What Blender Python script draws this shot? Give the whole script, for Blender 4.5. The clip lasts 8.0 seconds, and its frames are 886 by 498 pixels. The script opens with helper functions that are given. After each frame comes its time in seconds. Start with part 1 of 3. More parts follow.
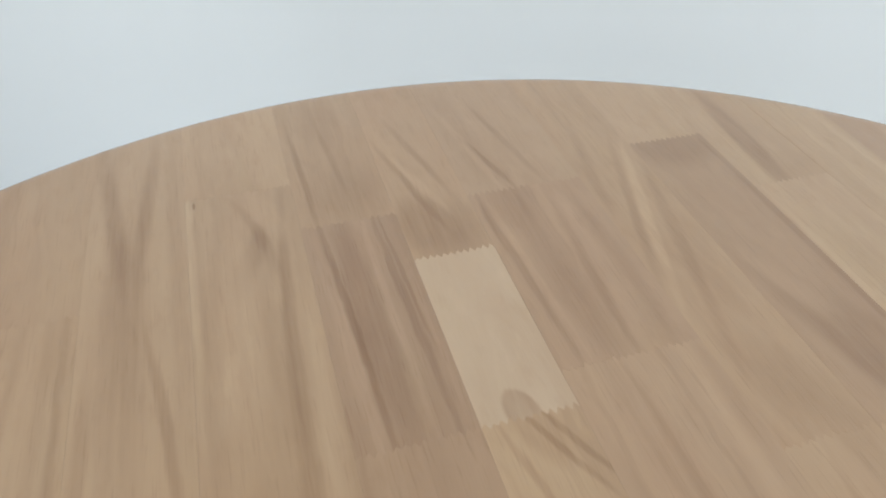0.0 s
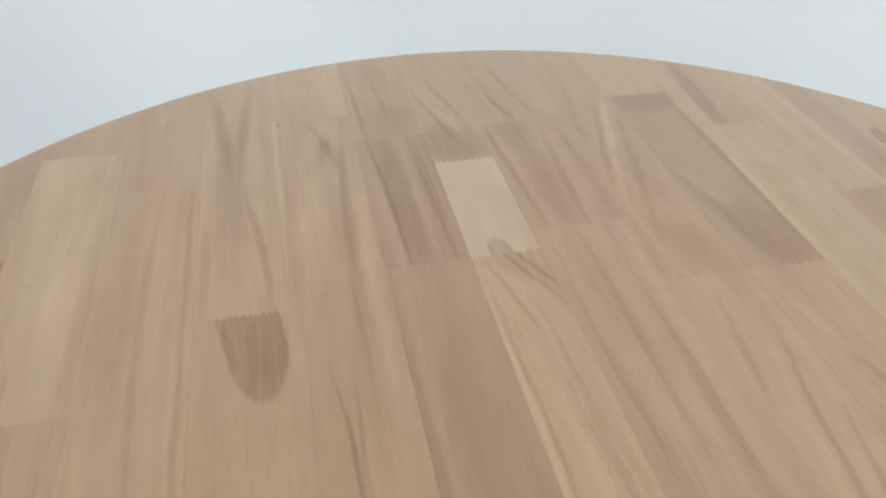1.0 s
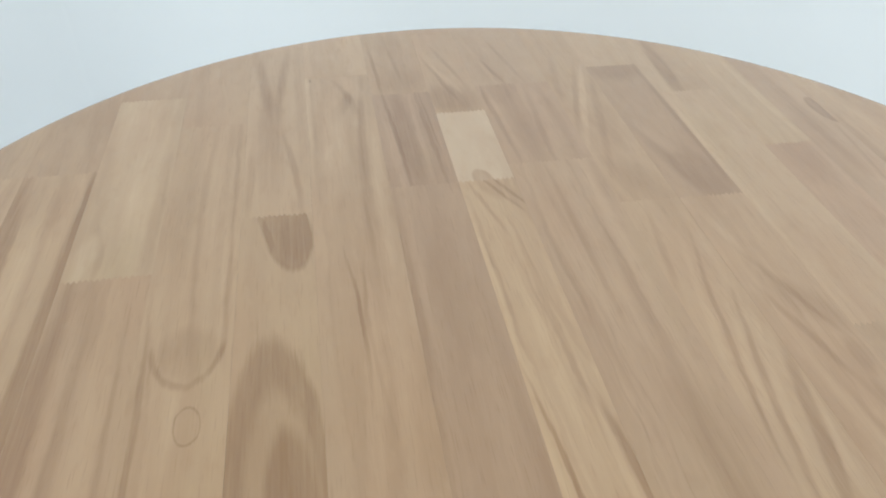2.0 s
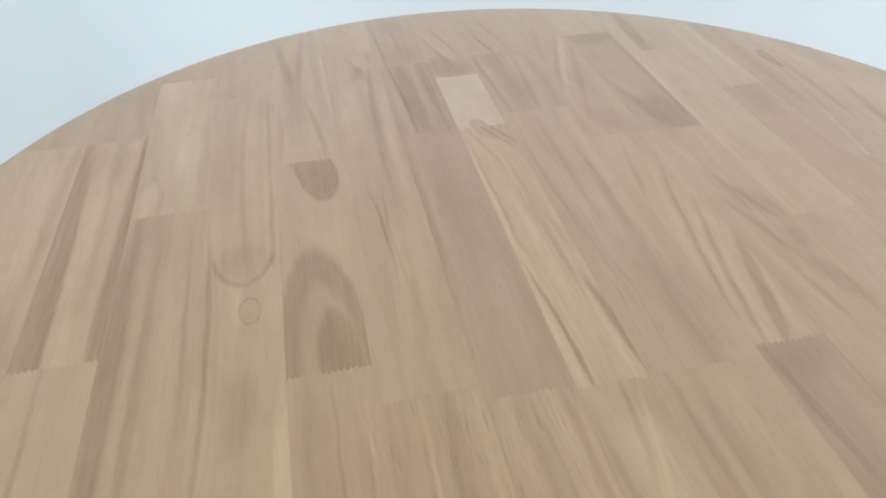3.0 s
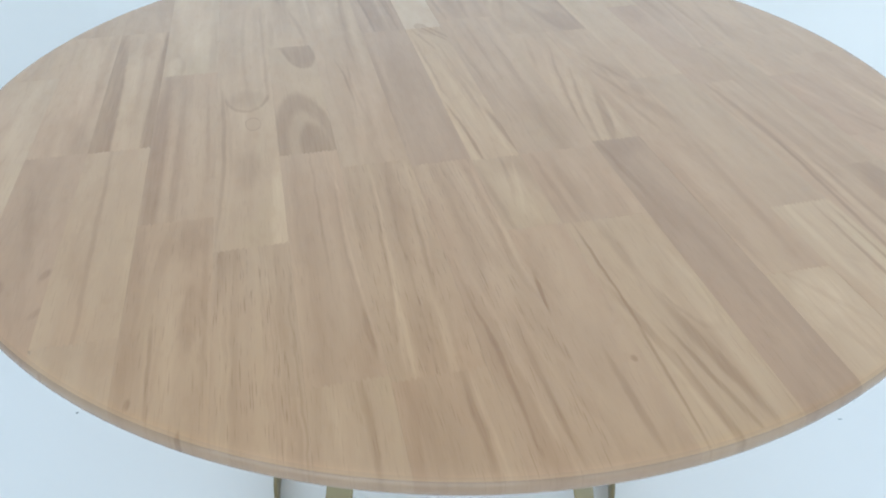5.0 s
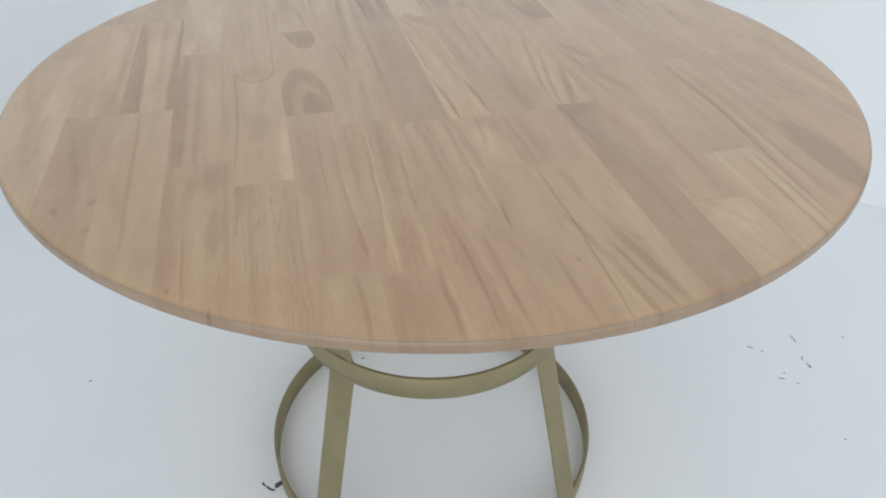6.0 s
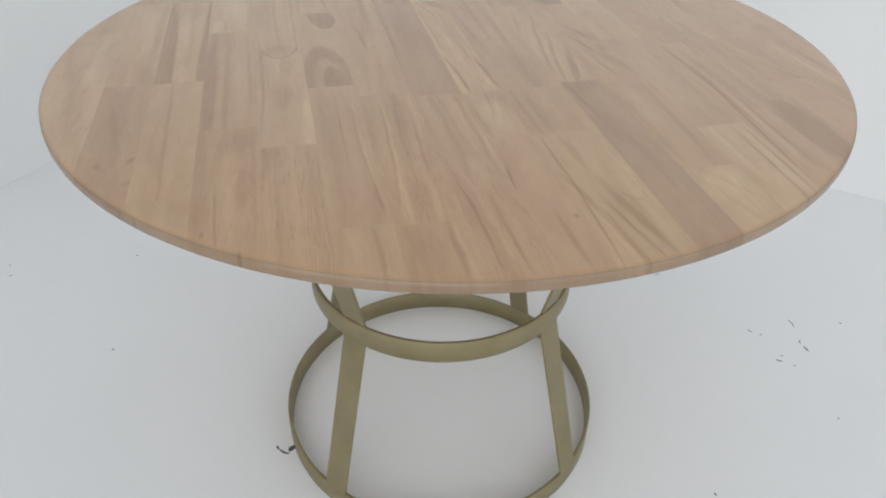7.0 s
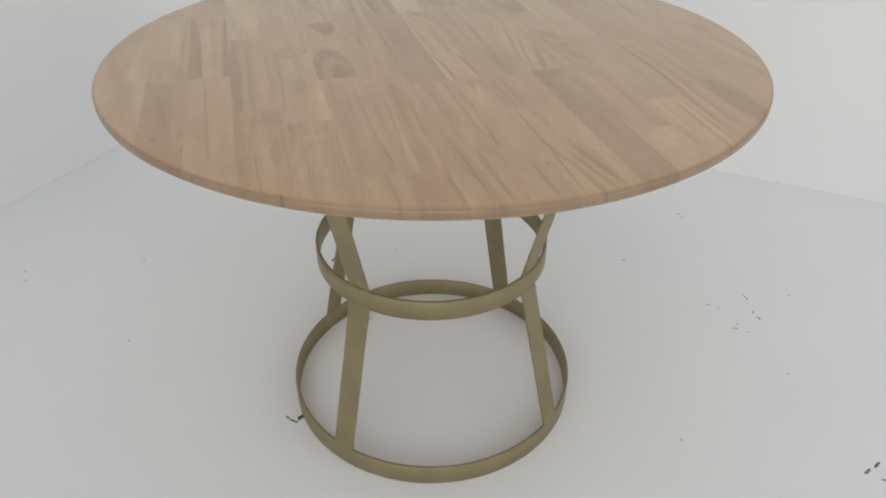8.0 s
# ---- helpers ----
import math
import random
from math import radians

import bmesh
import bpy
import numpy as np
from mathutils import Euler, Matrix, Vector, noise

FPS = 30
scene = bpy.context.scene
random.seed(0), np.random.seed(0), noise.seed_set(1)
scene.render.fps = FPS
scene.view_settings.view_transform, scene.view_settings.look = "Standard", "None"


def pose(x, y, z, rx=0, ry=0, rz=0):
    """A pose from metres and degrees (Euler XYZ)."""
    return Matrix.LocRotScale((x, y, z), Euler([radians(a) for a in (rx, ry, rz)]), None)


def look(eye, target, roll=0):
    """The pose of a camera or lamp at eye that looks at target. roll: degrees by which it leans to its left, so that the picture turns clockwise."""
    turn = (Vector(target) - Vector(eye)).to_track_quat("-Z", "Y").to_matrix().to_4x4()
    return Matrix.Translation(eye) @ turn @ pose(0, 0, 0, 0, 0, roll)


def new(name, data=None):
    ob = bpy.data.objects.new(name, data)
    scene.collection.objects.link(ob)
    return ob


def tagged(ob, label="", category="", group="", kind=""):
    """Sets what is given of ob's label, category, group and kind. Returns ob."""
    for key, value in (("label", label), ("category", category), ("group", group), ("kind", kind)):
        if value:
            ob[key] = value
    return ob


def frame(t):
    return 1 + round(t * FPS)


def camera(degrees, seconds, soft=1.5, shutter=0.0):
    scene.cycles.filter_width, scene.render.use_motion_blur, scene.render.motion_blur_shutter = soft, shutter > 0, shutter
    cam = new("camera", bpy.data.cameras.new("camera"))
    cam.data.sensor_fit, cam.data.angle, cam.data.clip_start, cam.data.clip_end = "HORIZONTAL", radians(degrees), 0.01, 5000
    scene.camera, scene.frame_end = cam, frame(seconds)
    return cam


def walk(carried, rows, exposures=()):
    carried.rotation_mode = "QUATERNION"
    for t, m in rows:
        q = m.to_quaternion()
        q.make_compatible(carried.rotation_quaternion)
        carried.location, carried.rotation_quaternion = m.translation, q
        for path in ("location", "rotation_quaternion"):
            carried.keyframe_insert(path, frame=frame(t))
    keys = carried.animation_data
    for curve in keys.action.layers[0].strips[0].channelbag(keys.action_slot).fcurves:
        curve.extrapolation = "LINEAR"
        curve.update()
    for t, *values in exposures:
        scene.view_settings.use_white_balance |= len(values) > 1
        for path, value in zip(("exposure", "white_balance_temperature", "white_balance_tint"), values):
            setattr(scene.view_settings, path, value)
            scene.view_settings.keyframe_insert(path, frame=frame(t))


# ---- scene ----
# ---------------------------------------------------------------- camera
cam = camera(62.87, 8.0, soft=1.9, shutter=0.2)
# seconds, eye x y z, heading, pitch, roll
ROWS = [
    (0.0, -0.1000, 0.0064, 1.0384, -17.56, -41.01, 1.39),
    (0.5, -0.1152, -0.0927, 1.0551, -15.37, -39.65, 1.63),
    (1.0, -0.1260, -0.1765, 1.0763, -13.09, -39.60, 0.93),
    (1.5, -0.1286, -0.2452, 1.0928, -11.15, -39.92, 0.76),
    (1.7, -0.1260, -0.2804, 1.1032, -10.56, -39.84, 1.45),
    (2.8, -0.1539, -0.4201, 1.1198, -10.62, -39.10, -0.89),
    (3.0, -0.1598, -0.4525, 1.1170, -10.54, -38.37, -1.81),
    (3.5, -0.1784, -0.5297, 1.1169, -11.64, -38.40, -1.80),
    (4.0, -0.2023, -0.6077, 1.1172, -12.73, -38.86, -0.65),
    (4.5, -0.2044, -0.6709, 1.1167, -13.66, -38.84, -0.21),
    (5.0, -0.1900, -0.7613, 1.1252, -13.26, -38.01, 0.24),
    (5.2, -0.1861, -0.7959, 1.1269, -13.34, -37.47, 0.86),
    (6.3, -0.2197, -0.9225, 1.1330, -14.17, -36.52, 0.51),
    (6.5, -0.2214, -0.9299, 1.1343, -14.59, -36.50, 0.96),
    (7.0, -0.2261, -0.9726, 1.1321, -12.89, -36.66, 0.88),
    (7.5, -0.2542, -1.0379, 1.1461, -14.17, -35.31, 0.75),
    (8.0, -0.2972, -1.1538, 1.1468, -15.23, -34.13, 0.34),
]


def held(x, y, z, yaw, pitch, roll):
    a, b = radians(yaw), radians(pitch)
    ahead = Vector((-math.sin(a) * math.cos(b), math.cos(a) * math.cos(b), math.sin(b)))
    eye = Vector((x, y, z))
    return look(eye, eye + ahead, roll)


# seconds, stops, kelvin, tint
EXPOSURES = [(0.0, 0.22, 6350, 3), (1.7, 0.35, 6240, 0.5), (3.0, 0.38, 6040, 1.5), (3.5, 0.40, 5840, 1.5), (4.5, 0.46, 5640, -1), (5.2, 0.33, 5790, -0.5),
             (6.3, 0.09, 6470, 6), (7.5, -0.04, 6790, 7), (8.0, -0.13, 6980, 7.5)]
walk(cam, [(t, held(*row)) for t, *row in ROWS], EXPOSURES)

# ---------------------------------------------------------------- light
ROOM_TURN = -40.0                      # degrees, the direction of the right-hand wall
CORNER = Vector((-0.329, 1.948, 0.0))  # where the two visible walls meet the floor
WIDE, DEEP, HIGH = 5.0, 5.0, 2.9
ROOM = Matrix.Translation(CORNER) @ pose(0, 0, 0, 0, 0, ROOM_TURN)
ROOF_U, ROOF_V, ROOF_SIZE = 2.3, -2.3, 3.6      # an opening assumed in the ceiling, out of view
SILL, HEAD, MARGIN = 0.12, 2.65, 0.4              # the wide openings assumed in the two walls behind the camera, to let light in

world = bpy.data.worlds.new("overcast_sky")
scene.world = world
world.use_nodes = True
wn, wl = world.node_tree.nodes, world.node_tree.links
sky = wn.new("ShaderNodeTexSky")
sky.sky_type, sky.sun_disc = "NISHITA", False
sky.sun_elevation, sky.sun_rotation = radians(48), radians(200)
wl.new(sky.outputs["Color"], wn["Background"].inputs["Color"])
wn["Background"].inputs["Strength"].default_value = 0.1


def added_area_light(name, where, wide, watts):
    lamp = bpy.data.lights.new(name, "AREA")
    lamp.shape, lamp.size, lamp.size_y = "RECTANGLE", wide, HEAD - SILL - 0.04
    lamp.energy, lamp.color = watts, (1.0, 0.995, 0.985)
    new(name, lamp).matrix_world = ROOM @ where


# stand-ins for overcast daylight, added in assumed openings that are out of view
added_area_light("south_added_light", pose(WIDE / 2, -DEEP - 0.07, (SILL + HEAD) / 2, 90), WIDE - 2 * MARGIN - 0.04, 56.0)
added_area_light("east_added_light", pose(WIDE + 0.07, -DEEP / 2, (SILL + HEAD) / 2, 90, 0, 90), DEEP - 2 * MARGIN - 0.04, 42.0)

roof = bpy.data.lights.new("ceiling_added_light", "AREA")
roof.shape, roof.size, roof.energy, roof.color = "SQUARE", ROOF_SIZE - 0.04, 15.0, (1.0, 0.995, 0.985)
new("ceiling_added_light", roof).matrix_world = ROOM @ pose(ROOF_U, ROOF_V, HIGH + 0.07)

# ---------------------------------------------------------------- materials
def material(name):
    m = bpy.data.materials.new(name)
    m.use_nodes = True
    return m, m.node_tree.nodes, m.node_tree.links, m.node_tree.nodes["Principled BSDF"]


class Graph:
    """Short forms of node maths."""

    def __init__(self, nodes, links):
        self.nodes, self.links = nodes, links

    def put(self, socket, value):
        if hasattr(value, "is_linked"):
            self.links.new(value, socket)
        else:
            socket.default_value = value

    def maths(self, op, a, b=0.0, c=0.0):
        n = self.nodes.new("ShaderNodeMath")
        n.operation = op
        for k, v in enumerate((a, b, c)):
            self.put(n.inputs[k], v)
        return n.outputs[0]

    def vector(self, op, a, b=(0, 0, 0)):
        n = self.nodes.new("ShaderNodeVectorMath")
        n.operation = op
        self.put(n.inputs[0], a)
        self.put(n.inputs[1], b)
        return n.outputs["Value"] if op in ("LENGTH", "DOT_PRODUCT") else n.outputs["Vector"]

    def noise(self, vec, scale=1.0, detail=3.0, rough=0.55, w=None):
        n = self.nodes.new("ShaderNodeTexNoise")
        if w is not None:
            n.noise_dimensions = "4D"
            self.put(n.inputs["W"], w)
        self.put(n.inputs["Vector"], vec)
        n.inputs["Scale"].default_value = scale
        n.inputs["Detail"].default_value = detail
        n.inputs["Roughness"].default_value = rough
        return n.outputs["Fac"]

    def ramp(self, value, low, high, out_low=0.0, out_high=1.0):
        n = self.nodes.new("ShaderNodeMapRange")
        n.interpolation_type = "SMOOTHSTEP"
        self.put(n.inputs["Value"], value)
        for k, v in (("From Min", low), ("From Max", high), ("To Min", out_low), ("To Max", out_high)):
            self.put(n.inputs[k], v)
        return n.outputs["Result"]

    def mix(self, fac, a, b, blend="MIX"):
        n = self.nodes.new("ShaderNodeMix")
        n.data_type, n.blend_type = "RGBA", blend
        self.put(n.inputs[0], fac)
        self.put(n.inputs[6], a)
        self.put(n.inputs[7], b)
        return n.outputs[2]

    def bump(self, height, strength, distance):
        n = self.nodes.new("ShaderNodeBump")
        n.inputs["Strength"].default_value, n.inputs["Distance"].default_value = strength, distance
        self.put(n.inputs["Height"], height)
        return n.outputs["Normal"]

    def parts(self, vec):
        n = self.nodes.new("ShaderNodeSeparateXYZ")
        self.put(n.inputs[0], vec)
        return n

    def prop(self, name):
        n = self.nodes.new("ShaderNodeAttribute")
        n.attribute_type, n.attribute_name = "OBJECT", name
        return n


MARKS_EACH = 14     # figure marks that one piece of wood can carry


def wood_material(name="rubberwood", shade=1.0, coat=1.0, rough=0.36, clear=1.0, carried=MARKS_EACH):
    """Satin finger-jointed rubberwood. Each piece brings its own colour, heart line, figure, pores and marks."""
    m, nodes, links, bsdf = material(name)
    g = Graph(nodes, links)
    info, coord = nodes.new("ShaderNodeObjectInfo"), nodes.new("ShaderNodeTexCoord")
    place = coord.outputs["Object"]
    seed = g.maths("MULTIPLY", info.outputs["Random"], 57.0)
    split = g.parts(place)
    flat_x, along = split.outputs["X"], split.outputs["Y"]
    slow = g.noise(g.vector("MULTIPLY", place, (12.0, 4.0, 0.0)), 1.0, 1.0, 0.5, seed)
    quick = g.noise(g.vector("MULTIPLY", place, (42.0, 20.0, 0.0)), 1.0, 1.5, 0.5, seed)
    across = g.maths("ADD", flat_x, g.maths("MULTIPLY", g.maths("SUBTRACT", slow, 0.5), 0.022))
    across = g.maths("ADD", across, g.maths("MULTIPLY", g.maths("SUBTRACT", quick, 0.5), 0.0105))
    curl = g.noise(g.vector("MULTIPLY", place, (95.0, 42.0, 0.0)), 1.0, 2.0, 0.55, seed)
    across = g.maths("ADD", across, g.maths("MULTIPLY", g.maths("SUBTRACT", curl, 0.5), 0.0032))
    jag = g.noise(g.vector("MULTIPLY", place, (230.0, 75.0, 0.0)), 1.0, 2.0, 0.6, seed)
    across = g.maths("ADD", across, g.maths("MULTIPLY", g.maths("SUBTRACT", jag, 0.5), 0.0013))
    # distance from the heart of the tree, whose line dips through the piece
    heart = g.parts(g.prop("heart").outputs["Vector"])
    dip = g.maths("MULTIPLY_ADD", along, heart.outputs["Z"], heart.outputs["Y"])
    dip = g.maths("ADD", dip, g.maths("MULTIPLY", g.maths("SUBTRACT", slow, 0.5), 0.012))
    side = g.maths("SUBTRACT", across, heart.outputs["X"])
    radius = g.maths("SQRT", g.maths("ADD", g.maths("MULTIPLY", side, side), g.maths("MULTIPLY", dip, dip)))

    def grain(a, b, w=0.0):
        x, y = g.maths("MULTIPLY", radius, a), g.maths("MULTIPLY_ADD", along, b, w)
        c = nodes.new("ShaderNodeCombineXYZ")
        g.put(c.inputs[0], x)
        g.put(c.inputs[1], y)
        return c.outputs[0]

    mid = g.noise(grain(170.0, 2.4, 3.1), 1.0, 2.5, 0.55, seed)
    fine = g.noise(grain(640.0, 9.0, 7.7), 1.0, 2.0, 0.6, seed)
    fibre = g.noise(g.vector("MULTIPLY", place, (1050.0, 34.0, 0.0)), 1.0, 2.0, 0.65, seed)
    # marks: knots, heart stain, pale sapwood streaks
    near_x = g.maths("ADD", flat_x, g.maths("MULTIPLY", g.maths("SUBTRACT", g.maths("ADD", quick, curl), 1.0), 0.0030))
    feather = g.maths("MULTIPLY", g.maths("SUBTRACT", g.maths("ADD", fine, fibre), 1.0), 0.12)
    broken = g.noise(g.vector("MULTIPLY", g.vector("ADD", place, (0.0, 0.0, 0.7)), (260.0, 14.0, 1.0)), 1.0, 2.5, 0.6, seed)
    total = None
    for k in range(carried):
        at, size, look_of = (g.parts(g.prop(key % k).outputs["Vector"]) for key in ("mark_at_%d", "mark_size_%d", "mark_look_%d"))
        dx, dy = g.maths("SUBTRACT", near_x, at.outputs["X"]), g.maths("SUBTRACT", along, at.outputs["Y"])
        v = g.maths("DIVIDE", dy, size.outputs["Y"])
        # the mark leans, and bows out between its ends
        u = g.maths("SUBTRACT", dx, g.maths("MULTIPLY", dy, at.outputs["Z"]))
        u = g.maths("SUBTRACT", u, g.maths("MULTIPLY", look_of.outputs["Y"], g.maths("MULTIPLY_ADD", g.maths("MULTIPLY", v, v), -1.0, 1.0)))
        u = g.maths("DIVIDE", u, size.outputs["X"])
        d = g.maths("SQRT", g.maths("ADD", g.maths("MULTIPLY", u, u), g.maths("MULTIPLY", v, v)))
        soft = size.outputs["Z"]
        d = g.maths("ADD", d, g.maths("MULTIPLY", g.maths("SUBTRACT", mid, 0.5), g.maths("MULTIPLY_ADD", soft, 0.45, 0.07)))
        d = g.maths("ADD", d, feather)
        inside = g.ramp(d, g.maths("ADD", soft, 1.0), g.maths("SUBTRACT", 1.0, soft))
        # a thin line round it, or below zero round its lower half alone
        edge = look_of.outputs["Z"]
        rim = g.maths("MULTIPLY", g.ramp(g.maths("ABSOLUTE", g.maths("SUBTRACT", d, 0.97)), 0.13, 0.02), g.maths("ABSOLUTE", edge))
        rim = g.maths("MULTIPLY", rim, g.maths("MAXIMUM", g.ramp(v, 0.0, -0.35), g.maths("GREATER_THAN", edge, 0.0)))
        one = g.maths("MULTIPLY_ADD", inside, look_of.outputs["X"], rim)
        total = one if total is None else g.maths("ADD", total, one)
    total = g.maths("MULTIPLY", total, g.maths("MULTIPLY_ADD", broken, 2.0, 0.18))
    # colour
    broad = g.noise(grain(58.0, 1.4), 1.0, 1.5, 0.5, seed)
    thin = g.noise(grain(240.0, 1.5, 11.3), 1.0, 1.0, 0.5, seed)
    blotch = g.noise(g.vector("MULTIPLY", place, (115.0, 38.0, 0.0)), 1.0, 3.0, 0.6, g.maths("ADD", seed, 5.7))
    pore = g.noise(g.vector("MULTIPLY", place, (950.0, 40.0, 0.0)), 1.0, 1.5, 0.5, seed)
    calm = g.maths("MULTIPLY_ADD", g.prop("figure").outputs["Fac"], 0.75 * clear, 0.25 * clear)
    figure = g.maths("MULTIPLY", g.prop("figure").outputs["Fac"], clear)
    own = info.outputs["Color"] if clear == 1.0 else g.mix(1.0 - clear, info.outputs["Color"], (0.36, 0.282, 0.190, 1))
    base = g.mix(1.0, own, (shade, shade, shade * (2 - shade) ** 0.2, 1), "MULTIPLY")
    drift = g.noise(g.vector("MULTIPLY", place, (24.0, 6.5, 0.0)), 1.0, 2.5, 0.5, g.maths("ADD", seed, 3.3))
    pale = g.mix(1.0, base, (1.15, 1.17, 1.165, 1), "MULTIPLY")
    dark = g.mix(1.0, base, (0.83, 0.76, 0.68, 1), "MULTIPLY")
    deep = g.mix(1.0, base, (0.64, 0.54, 0.445, 1), "MULTIPLY")
    blush = g.noise(g.vector("MULTIPLY", place, (15.0, 5.0, 0.0)), 1.0, 3.0, 0.55, g.maths("ADD", seed, 8.1))
    colour = g.mix(g.maths("MULTIPLY", g.ramp(blush, 0.48, 0.68), 0.8 * clear), base, g.mix(1.0, base, (1.0, 0.953, 0.925, 1), "MULTIPLY"))
    colour = g.mix(g.maths("MULTIPLY", g.ramp(blush, 0.46, 0.30), 0.7 * clear), colour, g.mix(1.0, base, (1.0, 1.03, 0.98, 1), "MULTIPLY"))
    colour = g.mix(g.maths("MULTIPLY", g.ramp(drift, 0.50, 0.70), 0.42 * clear), colour, pale)
    colour = g.mix(g.maths("MULTIPLY", g.ramp(drift, 0.50, 0.30), 0.50 * clear), colour, dark)
    colour = g.mix(g.maths("MULTIPLY", g.ramp(broad, 0.50, 0.68), g.maths("MULTIPLY", calm, 0.55)), colour, pale)
    colour = g.mix(g.maths("MULTIPLY", g.ramp(broad, 0.48, 0.30), g.maths("MULTIPLY", calm, 0.66)), colour, dark)
    colour = g.mix(g.maths("MULTIPLY", g.ramp(mid, 0.52, 0.70), g.maths("MULTIPLY", calm, 0.34)), colour, pale)
    colour = g.mix(g.maths("MULTIPLY", g.ramp(mid, 0.48, 0.30), g.maths("MULTIPLY", calm, 0.32)), colour, dark)
    colour = g.mix(g.maths("MULTIPLY", g.ramp(fine, 0.48, 0.28), 0.07 * clear), colour, dark)
    colour = g.mix(g.maths("MULTIPLY", g.ramp(fine, 0.54, 0.74), 0.07), colour, pale)
    colour = g.mix(g.maths("MULTIPLY", g.ramp(fibre, 0.46, 0.28), 0.07 * clear), colour, dark)
    colour = g.mix(g.maths("MULTIPLY", g.ramp(fibre, 0.56, 0.74), 0.06), colour, pale)
    colour = g.mix(g.maths("MULTIPLY", g.ramp(blotch, 0.52, 0.72), 0.26 * clear), colour, dark)
    colour = g.mix(g.maths("MULTIPLY", g.ramp(blotch, 0.47, 0.29), 0.22 * clear), colour, pale)
    colour = g.mix(g.maths("MULTIPLY", g.ramp(thin, 0.60, 0.72), g.maths("MULTIPLY", figure, 0.32)), colour, deep)
    colour = g.mix(g.maths("MULTIPLY", g.ramp(thin, 0.40, 0.30), g.maths("MULTIPLY", figure, 0.38)), colour, pale)
    colour = g.mix(g.maths("MULTIPLY", g.ramp(pore, 0.58, 0.70), g.maths("MULTIPLY", g.prop("pores").outputs["Fac"], clear * 0.72)), colour, deep)
    strong = g.maths("MINIMUM", g.maths("MAXIMUM", total, 0.0), 1.0)
    weak = g.maths("MINIMUM", g.maths("MAXIMUM", g.maths("MULTIPLY", total, -1.0), 0.0), 1.0)
    colour = g.mix(strong, colour, g.mix(1.0, colour, (0.675, 0.58, 0.475, 1), "MULTIPLY"))
    colour = g.mix(weak, colour, g.mix(1.0, colour, (1.17, 1.21, 1.27, 1), "MULTIPLY"))
    g.put(bsdf.inputs["Base Color"], colour)
    g.put(bsdf.inputs["Roughness"], g.maths("MULTIPLY_ADD", blotch, 0.18, rough))
    bsdf.inputs["Specular IOR Level"].default_value = 0.4
    bsdf.inputs["Coat Weight"].default_value, bsdf.inputs["Coat Roughness"].default_value = coat, 0.15
    bsdf.inputs["Coat IOR"].default_value = 1.66
    g.put(bsdf.inputs["Normal"], g.bump(g.maths("ADD", fine, fibre), 0.14, 0.0006))
    return m


def metal_material():
    """Powder-coated antique gold steel."""
    m, nodes, links, bsdf = material("gold_coated_steel")
    g = Graph(nodes, links)
    place = nodes.new("ShaderNodeTexCoord").outputs["Object"]
    cloud, grit = g.noise(place, 14.0, 4.0, 0.6), g.noise(place, 900.0, 2.0, 0.6)
    colour = g.mix(g.ramp(cloud, 0.3, 0.7), (0.198, 0.164, 0.084, 1), (0.240, 0.200, 0.107, 1))
    g.put(bsdf.inputs["Base Color"], colour)
    bsdf.inputs["Metallic"].default_value = 0.25
    g.put(bsdf.inputs["Roughness"], g.maths("MULTIPLY_ADD", cloud, 0.2, 0.36))
    g.put(bsdf.inputs["Normal"], g.bump(grit, 0.08, 0.0004))
    return m


def weld_material():
    """Scorched steel, brown where the coating did not take."""
    m, nodes, links, bsdf = material("scorched_weld")
    g = Graph(nodes, links)
    place = nodes.new("ShaderNodeTexCoord").outputs["Object"]
    colour = g.mix(g.ramp(g.noise(place, 260.0, 3.0), 0.35, 0.65), (0.075, 0.045, 0.026, 1), (0.150, 0.105, 0.052, 1))
    g.put(bsdf.inputs["Base Color"], colour)
    bsdf.inputs["Roughness"].default_value = 0.6
    return m


def plaster_material(name, colour, spread, scale, rough):
    """White paint with faint clouding, roller texture and scattered grime."""
    m, nodes, links, bsdf = material(name)
    g = Graph(nodes, links)
    place = nodes.new("ShaderNodeTexCoord").outputs["Object"]
    cloud, blot, grit = g.noise(place, scale, 4.0, 0.55), g.noise(place, scale * 9, 4.0, 0.6), g.noise(place, 420.0, 2.0, 0.6)
    low = (colour[0] * (1 - spread), colour[1] * (1 - spread), colour[2] * (1 - spread * 0.9), 1)
    tone = g.mix(g.ramp(cloud, 0.35, 0.65), low, (*colour, 1))
    tone = g.mix(g.maths("MULTIPLY", g.ramp(blot, 0.55, 0.75), 0.5), tone, low)
    g.put(bsdf.inputs["Base Color"], tone)
    g.put(bsdf.inputs["Roughness"], g.maths("MULTIPLY_ADD", blot, 0.15, rough))
    g.put(bsdf.inputs["Normal"], g.bump(grit, 0.12, 0.0008))
    return m


def fleck_material():
    m, nodes, links, bsdf = material("dark_grime")
    g = Graph(nodes, links)
    place = nodes.new("ShaderNodeTexCoord").outputs["Object"]
    info = nodes.new("ShaderNodeObjectInfo")
    tone = g.mix(g.noise(place, 350.0, 3.0), (0.7, 0.72, 0.72, 1), (1.3, 1.3, 1.3, 1))
    tone = g.mix(1.0, tone, info.outputs["Color"], "MULTIPLY")
    g.put(bsdf.inputs["Base Color"], tone)
    bsdf.inputs["Roughness"].default_value = 0.8
    return m


WOOD, SHADED_RIM = wood_material(), wood_material("rubberwood_shaded_rim", 0.56, 0.5, 0.5, 0.7, 6)
SHADED_ROUND = wood_material("rubberwood_shaded_round", 0.88, 0.5, 0.48, 0.85, 6)
